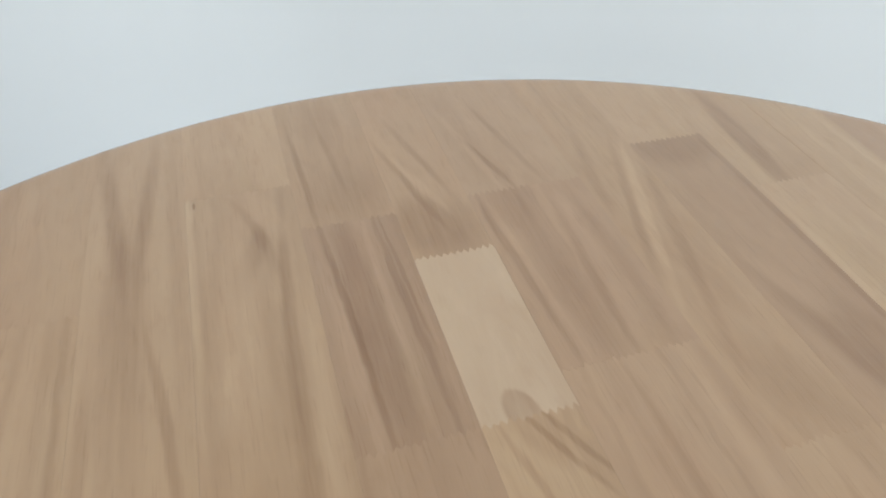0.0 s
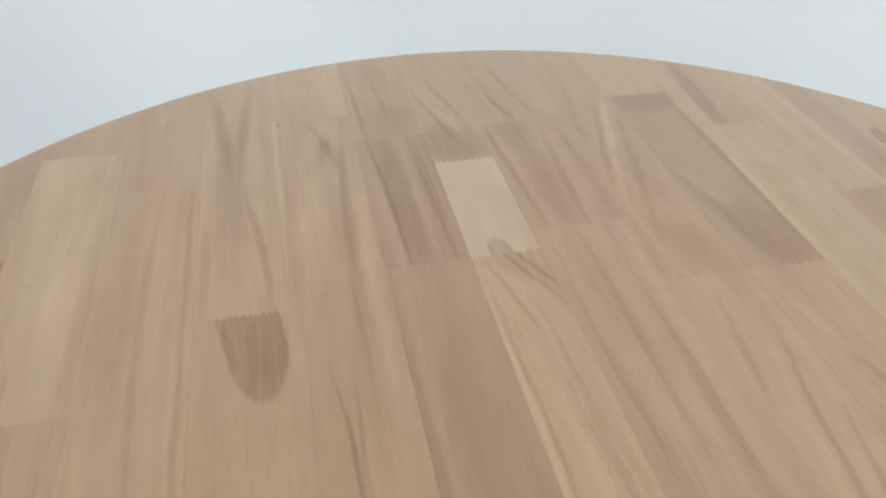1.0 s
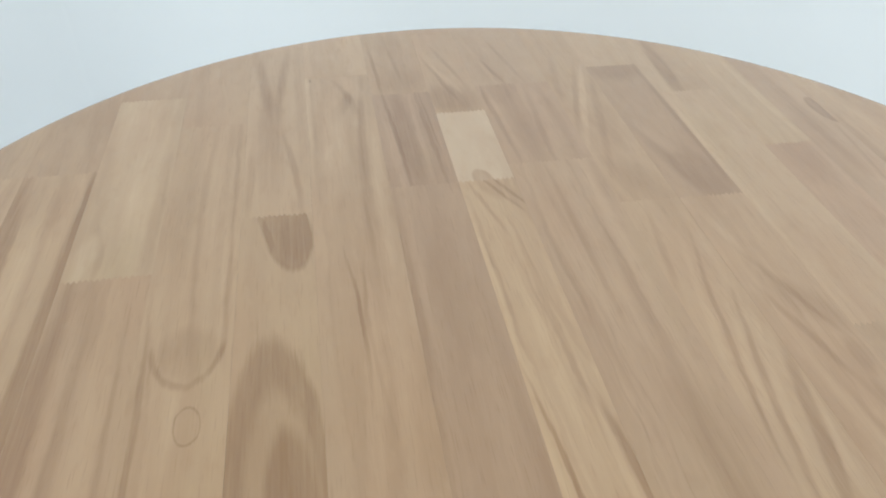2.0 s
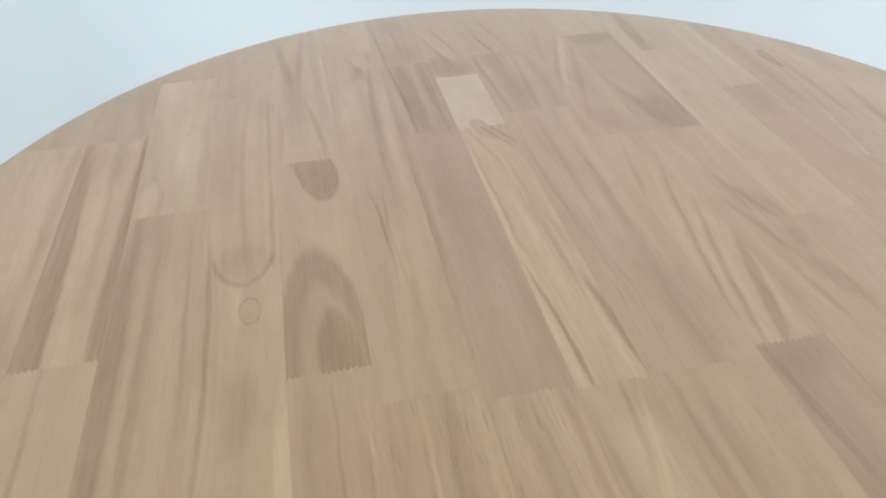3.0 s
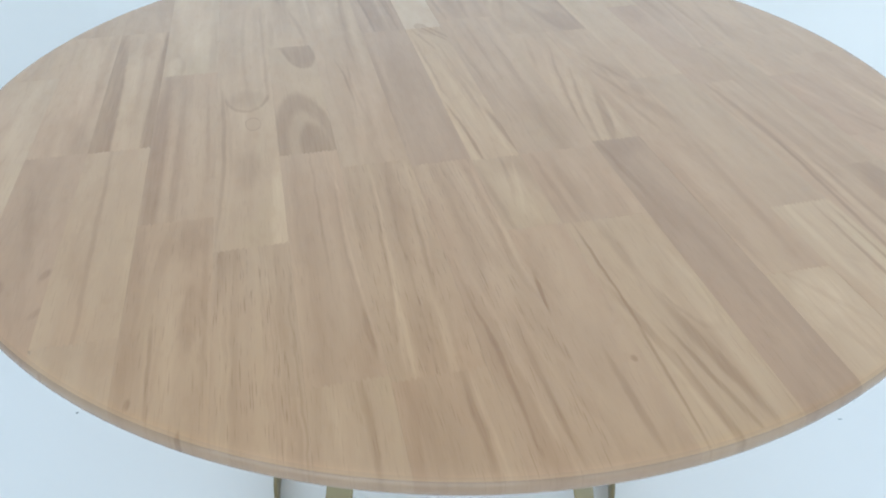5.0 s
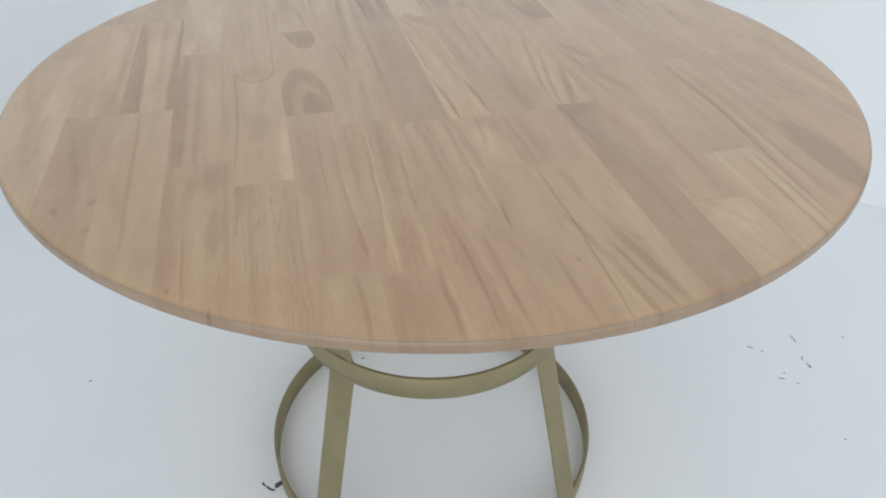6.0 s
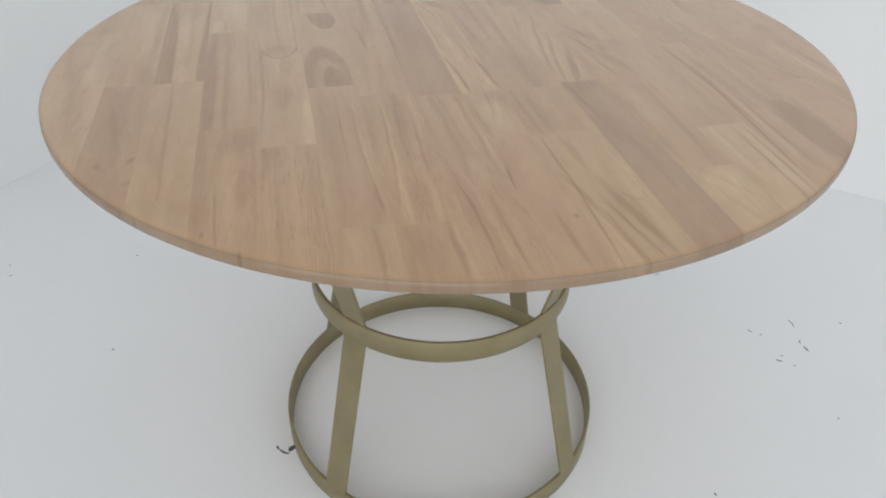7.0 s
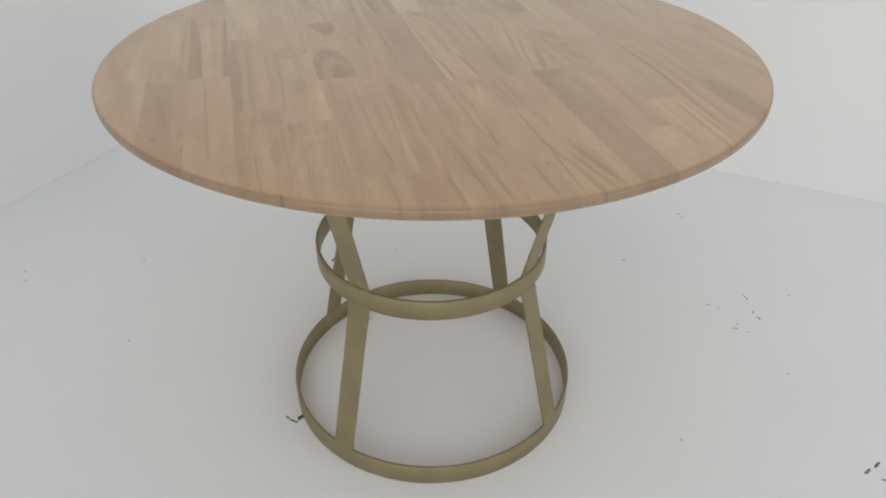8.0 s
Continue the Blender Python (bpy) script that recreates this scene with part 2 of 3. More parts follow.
GOLD, RUST, GRIME = metal_material(), weld_material(), fleck_material()
FLOOR_PAINT = plaster_material("white_floor_paint", (0.795, 0.804, 0.804), 0.025, 1.1, 0.42)
WALL_PAINT = plaster_material("white_wall_paint", (0.745, 0.75, 0.752), 0.02, 0.9, 0.6)


# ---------------------------------------------------------------- building
def part(name, bm, mat, parent=None, label=""):
    data = bpy.data.meshes.new(name)
    bm.to_mesh(data)
    bm.free()
    data.materials.append(mat)
    ob = new(name, data)
    if parent:
        ob.parent = parent
    return tagged(ob, label)


def slab(bm, x0, x1, y0, y1, z0, z1, m=Matrix()):
    v = [bm.verts.new(m @ Vector(p)) for p in ((x0, y0, z0), (x1, y0, z0), (x1, y1, z0), (x0, y1, z0),
                                                (x0, y0, z1), (x1, y0, z1), (x1, y1, z1), (x0, y1, z1))]
    for f in ((3, 2, 1, 0), (4, 5, 6, 7), (0, 1, 5, 4), (1, 2, 6, 5), (2, 3, 7, 6), (3, 0, 4, 7)):
        bm.faces.new([v[k] for k in f])


def room():
    thick = 0.15

    def piece(name, label, category, mat, *boxes):
        bm = bmesh.new()
        for b in boxes:
            slab(bm, *b, ROOM)
        return tagged(part(name, bm, mat), label, category, kind="structure")

    piece("floor", "off-white painted floor with faint clouding", "floor", FLOOR_PAINT,
          (-thick, WIDE + thick, -DEEP - thick, thick, -0.1, 0))
    piece("wall_north", "plain white painted wall behind the table", "wall", WALL_PAINT, (0, WIDE, 0, thick, 0.0005, HIGH))
    # a rounding added between the two walls, to soften the shading in their corner
    bm, n, r = bmesh.new(), 24, 0.6
    arc = [(r - r * math.sin(a), -r + r * math.cos(a)) for a in (math.pi / 2 * k / n for k in range(n + 1))]
    front = [[bm.verts.new(ROOM @ Vector((u, v, w))) for u, v in arc] for w in (0.0005, HIGH)]
    back = [[bm.verts.new(ROOM @ Vector(p + (w,))) for p in (arc[0], (0.0, 0.0), arc[-1])] for w in (0.0005, HIGH)]
    for k in range(n):
        bm.faces.new((front[0][k], front[0][k + 1], front[1][k + 1], front[1][k])).smooth = True
    for k in range(2):
        bm.faces.new((back[0][k], back[1][k], back[1][k + 1], back[0][k + 1]))
    tagged(part("trim_1", bm, WALL_PAINT), "white rounding added to soften the shading in the corner between the walls", "trim", kind="structure")
    piece("wall_west", "plain white painted wall meeting it in a corner", "wall", WALL_PAINT, (-thick, 0, -DEEP, thick, 0.0005, HIGH))
    m = MARGIN
    piece("wall_south", "unseen plain white wall with a wide opening added for light", "wall", WALL_PAINT,
          (0, WIDE, -DEEP - thick, -DEEP, 0.0005, SILL), (0, WIDE, -DEEP - thick, -DEEP, HEAD, HIGH),
          (0, m, -DEEP - thick, -DEEP, SILL, HEAD), (WIDE - m, WIDE, -DEEP - thick, -DEEP, SILL, HEAD))
    piece("wall_east", "unseen plain white wall with a wide opening added for light", "wall", WALL_PAINT,
          (WIDE, WIDE + thick, -DEEP - thick, thick, 0.0005, SILL), (WIDE, WIDE + thick, -DEEP - thick, thick, HEAD, HIGH),
          (WIDE, WIDE + thick, -DEEP - thick, -DEEP + m, SILL, HEAD), (WIDE, WIDE + thick, -m, thick, SILL, HEAD))
    h = ROOF_SIZE / 2
    a, b, c, d = ROOF_U - h, ROOF_U + h, ROOF_V - h, ROOF_V + h
    piece("ceiling", "unseen white ceiling with a wide opening added for light", "ceiling", WALL_PAINT,
          (-thick, WIDE + thick, d, thick, HIGH, HIGH + thick), (-thick, WIDE + thick, -DEEP - thick, c, HIGH, HIGH + thick),
          (-thick, a, c, d, HIGH, HIGH + thick), (b, WIDE + thick, c, d, HIGH, HIGH + thick))


room()

# ---------------------------------------------------------------- table
RADIUS, TOP_Z, UNDER_Z = 0.5310, 0.750, 0.7315
BASE_X, BASE_Y = -0.006, 0.002        # offset of the base from the centre of the top, to fit the camera's view
# the rim from the top face down to the underside: height, radius
RIM = [(0.7500, -0.0090), (0.7499, -0.0068), (0.7496, -0.0044), (0.7487, -0.0020), (0.7470, -0.0005),
       (0.7445, 0.0), (0.7395, 0.0), (0.7360, -0.0010), (0.7342, -0.0030), (0.7331, -0.0060)]
TOOTH, REACH = 0.0042, 0.0019          # finger joints: width of a tooth, half its length

TONES = {
    "white": (0.597, 0.403, 0.242), "cream": (0.540, 0.348, 0.192), "pale": (0.520, 0.330, 0.176), "light": (0.500, 0.309, 0.161),
    "tan": (0.481, 0.291, 0.151), "rose": (0.481, 0.281, 0.146), "brown": (0.458, 0.270, 0.141), "dark": (0.442, 0.262, 0.138),
    "umber": (0.422, 0.248, 0.130),
}

table = tagged(new("round_table"), "round light-wood table on a gold hourglass metal base", "table")


def ring_part(name, parent, z0, z1, outer, thick, label=""):
    """A flat bar rolled into a ring, with eased edges."""
    e, bm = 0.0012, bmesh.new()
    inner = outer - thick
    section = [(outer - e, z1), (outer, z1 - e), (outer, z0 + e), (outer - e, z0), (inner + e, z0), (inner, z0 + e), (inner, z1 - e), (inner + e, z1)]
    count = 144
    loops = [[bm.verts.new((BASE_X + r * math.cos(a), BASE_Y + r * math.sin(a), z)) for r, z in section] for a in (2 * math.pi * k / count for k in range(count))]
    for k in range(count):
        p, q = loops[k], loops[(k + 1) % count]
        for n in range(8):
            f = bm.faces.new((p[n], q[n], q[(n + 1) % 8], p[(n + 1) % 8]))
            f.smooth = n in (1, 5)
    bmesh.ops.recalc_face_normals(bm, faces=bm.faces)
    return part(name, bm, GOLD, parent, label)


def leg_part(name, parent, angle, r0, z0, r1, z1, wide, thick):
    """A flat steel bar that leans from radius r0 at z0 to r1 at z1, with its broad face outward."""
    a = radians(angle)
    out, side = Vector((math.cos(a), math.sin(a), 0)), Vector((-math.sin(a), math.cos(a), 0))
    bm, e = bmesh.new(), 0.001
    section = [(wide / 2 - e, thick / 2), (wide / 2, thick / 2 - e), (wide / 2, -thick / 2 + e), (wide / 2 - e, -thick / 2),
               (-wide / 2 + e, -thick / 2), (-wide / 2, -thick / 2 + e), (-wide / 2, thick / 2 - e), (-wide / 2 + e, thick / 2)]
    ends = [[bm.verts.new(out * (r + v) + side * u + Vector((BASE_X, BASE_Y, z))) for u, v in section] for r, z in ((r0, z0), (r1, z1))]
    for n in range(8):
        bm.faces.new((ends[0][n], ends[0][(n + 1) % 8], ends[1][(n + 1) % 8], ends[1][n]))
    bm.faces.new(ends[0][::-1])
    bm.faces.new(ends[1])
    bmesh.ops.recalc_face_normals(bm, faces=bm.faces)
    return part(name, bm, GOLD, parent)


def weld(parent, angle, radius, z):
    """A lumpy brown bead where a leg is welded to a ring."""
    rng, bm = random.Random(round(angle)), bmesh.new()
    bmesh.ops.create_uvsphere(bm, u_segments=14, v_segments=8, radius=1.0)
    turn = pose(BASE_X + radius * math.cos(radians(angle)), BASE_Y + radius * math.sin(radians(angle)), z, 0, 0, angle)
    for v in bm.verts:
        s = rng.uniform(0.85, 1.15)
        v.co = turn @ Vector((v.co.x * 0.0042 * s, v.co.y * 0.0215, v.co.z * 0.0032 * s))
    for f in bm.faces:
        f.smooth = True
    part("weld_bead", bm, RUST, parent, "brown lumpy weld bead")


def frame_base():
    ring_part("floor_ring", table, 0.0, 0.044, 0.2980, 0.006)
    ring_part("waist_ring", table, 0.341, 0.381, 0.2245, 0.006)
    ring_part("top_ring", table, UNDER_Z - 0.036, UNDER_Z, 0.299, 0.006)
    for a in (-139.7, -51.2, 40.0, 129.3):
        # welded between the edges of the rings
        leg_part("lower_leg", table, a, 0.2954, 0.0425, 0.2210, 0.3425, 0.045, 0.005)
        leg = leg_part("upper_leg", table, a, 0.2185, 0.3795, 0.2960, UNDER_Z - 0.034, 0.045, 0.005)
        weld(leg, a, 0.2187, 0.3812)


frame_base()


def underside():
    bm = bmesh.new()
    bmesh.ops.create_cone(bm, cap_ends=True, segments=128, radius1=RADIUS - 0.006, radius2=RADIUS - 0.005, depth=0.0015)
    bmesh.ops.translate(bm, verts=bm.verts, vec=(0, 0, UNDER_Z + 0.00075))
    ob = part("tabletop", bm, WOOD, table, "round top of finger-jointed rubberwood staves, satin oiled")
    ob.color = (*TONES["tan"], 1)
    ob["figure"], ob["pores"], ob["heart"] = 0.3, 0.2, (0.0, 0.03, 0.02)
    return ob


tabletop = underside()


MARKS = []


def stain(x, y, wide, long, lean, depth, soft, bow=0.0, edge=0.0):
    """A mark in the wood: its centre on the top, half width, half length, slant, depth (below 0: paler), softness, sideways bow and outline."""
    MARKS.append((x, y, wide, long, lean, depth, soft, bow, edge))


def streak(xa, ya, xb, yb, wide, depth, soft=0.6, bow=0.0):
    """A line of grain from (xa, ya) to (xb, yb), tapering to its ends."""
    stain((xa + xb) / 2, (ya + yb) / 2, wide, abs(yb - ya) / 2 + 0.001, (xb - xa) / (yb - ya), depth, soft, bow)


def stave(x0, x1, y0, y1, tone, figure=0.5, pores=0.3, heart=None):
    """One piece of the top between the joints y0 and y1 (None: the rim)."""
    gap = 0.00002
    n = max(4, 2 * round((x1 - x0) / TOOTH / 2) * 2)
    xs = [x0 + gap + (x1 - x0 - 2 * gap) * k / n for k in range(n + 1)]
    far = math.sqrt(max(RADIUS ** 2 - min(abs(x0), abs(x1)) ** 2, 0.0))
    cx, cy = (x0 + x1) / 2, ((-far if y0 is None else y0) + (far if y1 is None else y1)) / 2
    rng = random.Random(round(x0 * 1000) * 1009 + round((y0 or -0.9) * 1000))
    lift = rng.uniform(-0.00008, 0.00008)

    def teeth(y, k):
        one = random.Random(round(x0 * 1000) * 31 + round(y * 1000) * 17 + k)
        return (1 if k % 2 else -1) * REACH * one.uniform(0.35, 1.25)

    def ends(k, x, r):
        half = math.sqrt(max(r * r - x * x, 0.0))
        lo = -half if y0 is None else max(-half, y0 + teeth(y0, k) + gap)
        hi = half if y1 is None else min(half, y1 + teeth(y1, k) - gap)
        if hi < lo:
            lo = hi = min(max(lo if y0 is not None else hi, -half), half)
        return lo, hi

    bm = bmesh.new()
    low, high = [], []
    for z, inset in RIM:
        r = RADIUS + inset
        row = [(max(-r, min(r, x)), *ends(k, max(-r, min(r, x)), r)) for k, x in enumerate(xs)]
        zz = z + lift
        low.append([bm.verts.new((x - cx, lo - cy, zz)) for x, lo, hi in row])
        high.append([bm.verts.new((x - cx, hi - cy, zz)) for x, lo, hi in row])
    last = len(RIM) - 1
    for k in range(n):
        bm.faces.new((low[0][k], low[0][k + 1], high[0][k + 1], high[0][k]))
        bm.faces.new((low[last][k], high[last][k], high[last][k + 1], low[last][k + 1]))
        for j in range(last):
            for line, turn in ((low, 1), (high, -1)):
                f = bm.faces.new((line[j][k], line[j + 1][k], line[j + 1][k + 1], line[j][k + 1])[::turn])
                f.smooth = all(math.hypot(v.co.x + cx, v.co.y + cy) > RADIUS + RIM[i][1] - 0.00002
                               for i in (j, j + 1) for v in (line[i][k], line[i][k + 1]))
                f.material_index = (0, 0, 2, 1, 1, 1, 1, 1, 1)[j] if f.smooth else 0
    for j in range(last):
        # the long sides have corners of their own, so that the rim is shaded as one round
        for k, turn in ((0, 1), (n, -1)):
            four = [bm.verts.new(v.co) for v in (low[j][k], high[j][k], high[j + 1][k], low[j + 1][k])]
            bm.faces.new(four[::turn])
    bmesh.ops.dissolve_degenerate(bm, dist=1e-6, edges=bm.edges)
    ob = part("stave", bm, WOOD, tabletop)
    ob.data.materials.append(SHADED_RIM)
    ob.data.materials.append(SHADED_ROUND)
    ob.location = (cx, cy, 0)
    t = TONES[tone]
    s = rng.uniform(0.97, 1.03)
    ob.color = (t[0] * s, t[1] * s, t[2] * s * rng.uniform(0.98, 1.02), 1)
    ob["figure"], ob["pores"] = float(figure), float(pores)
    ob["heart"] = heart or (rng.uniform(-0.05, 0.05), rng.uniform(0.004, 0.04), rng.choice((-1, 1)) * rng.uniform(0.02, 0.11))
    here = [k for k in MARKS if x0 <= k[0] < x1 and (y0 is None or k[1] >= y0) and (y1 is None or k[1] < y1)]
    here.sort(key=lambda k: (k[6] > 0.3, -abs(k[5]) * k[2] * k[3]))
    for n in range(MARKS_EACH):
        x, y, w, h, slant, deep, soft, bow, edge = here[n] if n < len(here) else (9.0, 9.0, 0.01, 0.01, 0.0, 0.0, 0.5, 0.0, 0.0)
        ob["mark_at_%d" % n] = (float(x - cx), float(y - cy), float(slant))
        ob["mark_size_%d" % n] = (float(w), float(h), float(soft))
        ob["mark_look_%d" % n] = (float(deep), float(bow), float(edge))
    return ob


def column(x0, x1, *pieces):
    """A row of staves end to end from the near rim to the far one: the joint at which each ends, its tone, and what else sets it apart."""
    start = None
    for joint, tone, *more in pieces:
        stave(x0, x1, start, joint, tone, **(more[0] if more else {}))
        start = joint


# knots and arches
stain(-0.1685, 0.146, 0.0185, 0.049, -0.09, 0.61, 0.10, 0.0, 0.10)
stain(-0.1630, 0.136, 0.0110, 0.028, -0.05, 0.19, 0.30)
streak(-0.1930, 0.176, -0.1800, 0.126, 0.0030, 0.47, 0.4)
streak(-0.1570, 0.180, -0.1490, 0.120, 0.0022, 0.34, 0.5)
stain(-0.1745, -0.098, 0.0320, 0.126, -0.05, 0.62, 0.09)
stain(-0.1730, -0.106, 0.0215, 0.088, -0.05, -0.46, 0.14)
stain(-0.1675, -0.108, 0.0150, 0.062, -0.05, 0.50, 0.16)
stain(-0.2345, 0.036, 0.0245, 0.042, 0.02, 0.05, 0.06, 0.0, -0.52)
stain(-0.2350, 0.024, 0.0200, 0.024, 0.0, 0.26, 0.3)
stain(-0.2297, -0.036, 0.0080, 0.0145, 0.0, 0.14, 0.10, 0.0, 0.62)
stain(-0.2300, -0.040, 0.0250, 0.052, 0.0, -0.38, 0.50)
stain(-0.2360, -0.128, 0.0110, 0.036, 0.10, 0.34, 0.50)
stain(0.0035, 0.1955, 0.0085, 0.0165, -0.15, 0.55, 0.12)
stain(0.0060, 0.1890, 0.0110, 0.0240, -0.25, 0.30, 0.30)
streak(-0.0020, 0.205, 0.0250, 0.150, 0.0022, 0.51, 0.5)
streak(0.0120, 0.196, 0.0320, 0.155, 0.0022, 0.51, 0.5)
streak(0.0240, 0.194, 0.0330, 0.172, 0.0020, 0.51, 0.5)
streak(-0.0120, 0.196, 0.0060, 0.120, 0.0018, 0.39, 0.6)
stain(0.3790, 0.271, 0.0085, 0.026, -0.10, 0.59, 0.16, 0.0, 0.15)
stain(-0.3985, -0.256, 0.0036, 0.0065, 0.3, 0.55, 0.5)
stain(-0.4310, -0.264, 0.0032, 0.0075, -0.2, 0.45, 0.55)
stain(-0.3975, -0.303, 0.0032, 0.0060, 0.4, 0.45, 0.55)
stain(-0.3210, -0.410, 0.0022, 0.0045, 0.0, 0.50, 0.5)
stain(0.0235, -0.446, 0.0022, 0.0032, 0.0, 0.65, 0.45)
stain(-0.1210, -0.527, 0.0030, 0.005, 0.0, 0.68, 0.20)
stain(-0.4010, -0.352, 0.0035, 0.004, 0.0, 0.47, 0.25)
stain(-0.3850, -0.369, 0.0035, 0.004, 0.0, 0.47, 0.25)
stain(-0.2890, -0.452, 0.0020, 0.012, 0.1, 0.64, 0.25)
stain(-0.1430, 0.405, 0.0012, 0.0035, 0.0, 0.77, 0.30)
# outermost boards on the near-left side
streak(-0.5000, 0.020, -0.4600, -0.240, 0.0120, 0.27, 0.7)
streak(-0.4800, 0.080, -0.4620, -0.060, 0.0100, -0.21, 0.7)
stain(-0.4250, -0.160, 0.0180, 0.090, 0.08, 0.18, 0.7)
streak(-0.4400, -0.100, -0.4150, -0.240, 0.0045, 0.27, 0.6)
streak(-0.4100, -0.080, -0.4050, -0.300, 0.0060, -0.19, 0.7)
streak(-0.4330, 0.290, -0.4160, 0.060, 0.0085, -0.47, 0.5, 0.003)
streak(-0.4160, 0.090, -0.4230, -0.060, 0.0100, -0.34, 0.5)
streak(-0.4000, 0.280, -0.4050, 0.020, 0.0050, 0.29, 0.6)
stain(-0.4120, -0.030, 0.0140, 0.050, -0.20, 0.24, 0.6)
# dark heartwood bands in the third board
streak(-0.3905, 0.262, -0.3790, -0.270, 0.0115, 0.68, 0.16)
streak(-0.3670, 0.240, -0.3620, -0.200, 0.0080, -0.40, 0.5)
stain(-0.3640, 0.215, 0.0140, 0.048, 0.0, 0.33, 0.7)
streak(-0.3560, 0.200, -0.3580, -0.020, 0.0035, 0.21, 0.7)
streak(-0.3350, 0.262, -0.3350, 0.100, 0.0026, 0.70, 0.5)
streak(-0.3350, 0.220, -0.3360, -0.340, 0.0080, 0.64, 0.28)
streak(-0.3700, -0.060, -0.3650, -0.345, 0.0020, 0.34, 0.7)
streak(-0.3480, -0.060, -0.3480, -0.345, 0.0090, 0.12, 0.8)
stain(-0.3700, -0.400, 0.0160, 0.045, 0.0, -0.21, 0.8)
# fourth board
streak(-0.3255, 0.130, -0.3240, -0.260, 0.0080, 0.52, 0.4)
streak(-0.3050, 0.060, -0.3070, -0.230, 0.0042, 0.35, 0.5, 0.002)
streak(-0.3140, 0.040, -0.3150, -0.200, 0.0030, -0.21, 0.7)
streak(-0.2900, 0.090, -0.2900, -0.190, 0.0090, -0.23, 0.7)
streak(-0.2780, 0.060, -0.2750, -0.140, 0.0020, 0.26, 0.7)
stain(-0.3240, 0.130, 0.0100, 0.030, 0.20, -0.44, 0.35)
streak(-0.3160, 0.170, -0.3110, 0.108, 0.0030, 0.30, 0.5, 0.003)
stain(-0.3020, 0.310, 0.0270, 0.125, 0.0, -0.45, 0.6)
streak(-0.2980, 0.240, -0.2860, 0.130, 0.0090, -0.29, 0.7)
streak(-0.3290, 0.320, -0.3190, 0.160, 0.0050, 0.29, 0.7)
streak(-0.2730, 0.330, -0.2750, 0.120, 0.0050, 0.29, 0.7)
stain(-0.3000, -0.226, 0.0300, 0.026, 0.0, 0.14, 0.7)
streak(-0.3280, -0.220, -0.3260, -0.420, 0.0060, 0.29, 0.6)
stain(-0.2870, -0.240, 0.0080, 0.028, 0.0, 0.21, 0.5)
stain(-0.2830, -0.330, 0.0075, 0.040, 0.05, 0.35, 0.4)
streak(-0.3010, -0.280, -0.2960, -0.420, 0.0040, -0.27, 0.6)
streak(-0.2740, -0.230, -0.2730, -0.400, 0.0030, 0.30, 0.6)
streak(-0.3110, -0.330, -0.3090, -0.430, 0.0016, 0.43, 0.6)
# fifth board
streak(-0.2635, 0.060, -0.2640, -0.210, 0.0022, 0.47, 0.5, 0.004)
streak(-0.2580, 0.020, -0.2580, -0.200, 0.0016, 0.34, 0.6, 0.005)
streak(-0.2540, 0.020, -0.2570, -0.200, 0.0042, -0.35, 0.6, 0.003)
streak(-0.2055, -0.100, -0.2115, -0.330, 0.0095, -0.70, 0.28)
streak(-0.2150, -0.110, -0.2200, -0.250, 0.0022, 0.30, 0.6)
streak(-0.2330, 0.310, -0.2350, 0.060, 0.0030, 0.34, 0.7, -0.003)
streak(-0.2250, 0.320, -0.2270, 0.060, 0.0060, -0.35, 0.6, -0.003)
streak(-0.2110, 0.300, -0.2110, 0.040, 0.0030, 0.42, 0.6, -0.002)
streak(-0.2470, 0.300, -0.2500, 0.080, 0.0060, 0.23, 0.7)
streak(-0.2145, 0.260, -0.2150, 0.050, 0.0024, -0.39, 0.6)
streak(-0.2430, 0.060, -0.2540, 0.010, 0.0026, -0.26, 0.6)
stain(-0.2560, -0.262, 0.0100, 0.020, 0.0, 0.27, 0.6)
streak(-0.2600, -0.250, -0.2640, -0.330, 0.0030, 0.30, 0.6)
streak(-0.2240, -0.260, -0.2270, -0.440, 0.0030, -0.34, 0.6)
streak(-0.2450, -0.300, -0.2470, -0.450, 0.0026, -0.30, 0.6)
# sixth board
streak(-0.1990, 0.475, -0.1850, 0.345, 0.0050, 0.42, 0.6)
streak(-0.1665, 0.475, -0.1760, 0.345, 0.0046, 0.40, 0.6)
stain(-0.1815, 0.330, 0.0120, 0.110, 0.0, 0.38, 0.7)
stain(-0.1830, 0.430, 0.0050, 0.045, 0.0, -0.27, 0.7)
streak(-0.1700, 0.290, -0.1560, 0.175, 0.0028, 0.42, 0.5, 0.002)
streak(-0.1990, 0.270, -0.2010, 0.170, 0.0036, 0.28, 0.6)
streak(-0.1480, 0.480, -0.1450, 0.240, 0.0030, -0.70, 0.45)
streak(-0.1555, 0.460, -0.1530, 0.250, 0.0040, 0.23, 0.7)
streak(-0.2000, 0.030, -0.2000, -0.060, 0.0040, -0.21, 0.7)
streak(-0.1545, -0.150, -0.1525, -0.360, 0.0016, -0.62, 0.5, -0.0035)
streak(-0.1570, -0.180, -0.1560, -0.350, 0.0022, 0.26, 0.6, -0.003)
streak(-0.1900, -0.120, -0.1880, -0.420, 0.0100, 0.21, 0.8)
streak(-0.1760, -0.120, -0.1760, -0.300, 0.0014, 0.36, 0.7)
streak(-0.1670, -0.160, -0.1690, -0.400, 0.0030, -0.21, 0.7)
streak(-0.1560, -0.356, -0.1540, -0.398, 0.0024, 0.47, 0.5)
streak(-0.1830, -0.424, -0.1830, -0.500, 0.0070, -0.42, 0.5)
streak(-0.1680, -0.424, -0.1660, -0.510, 0.0026, 0.39, 0.6)
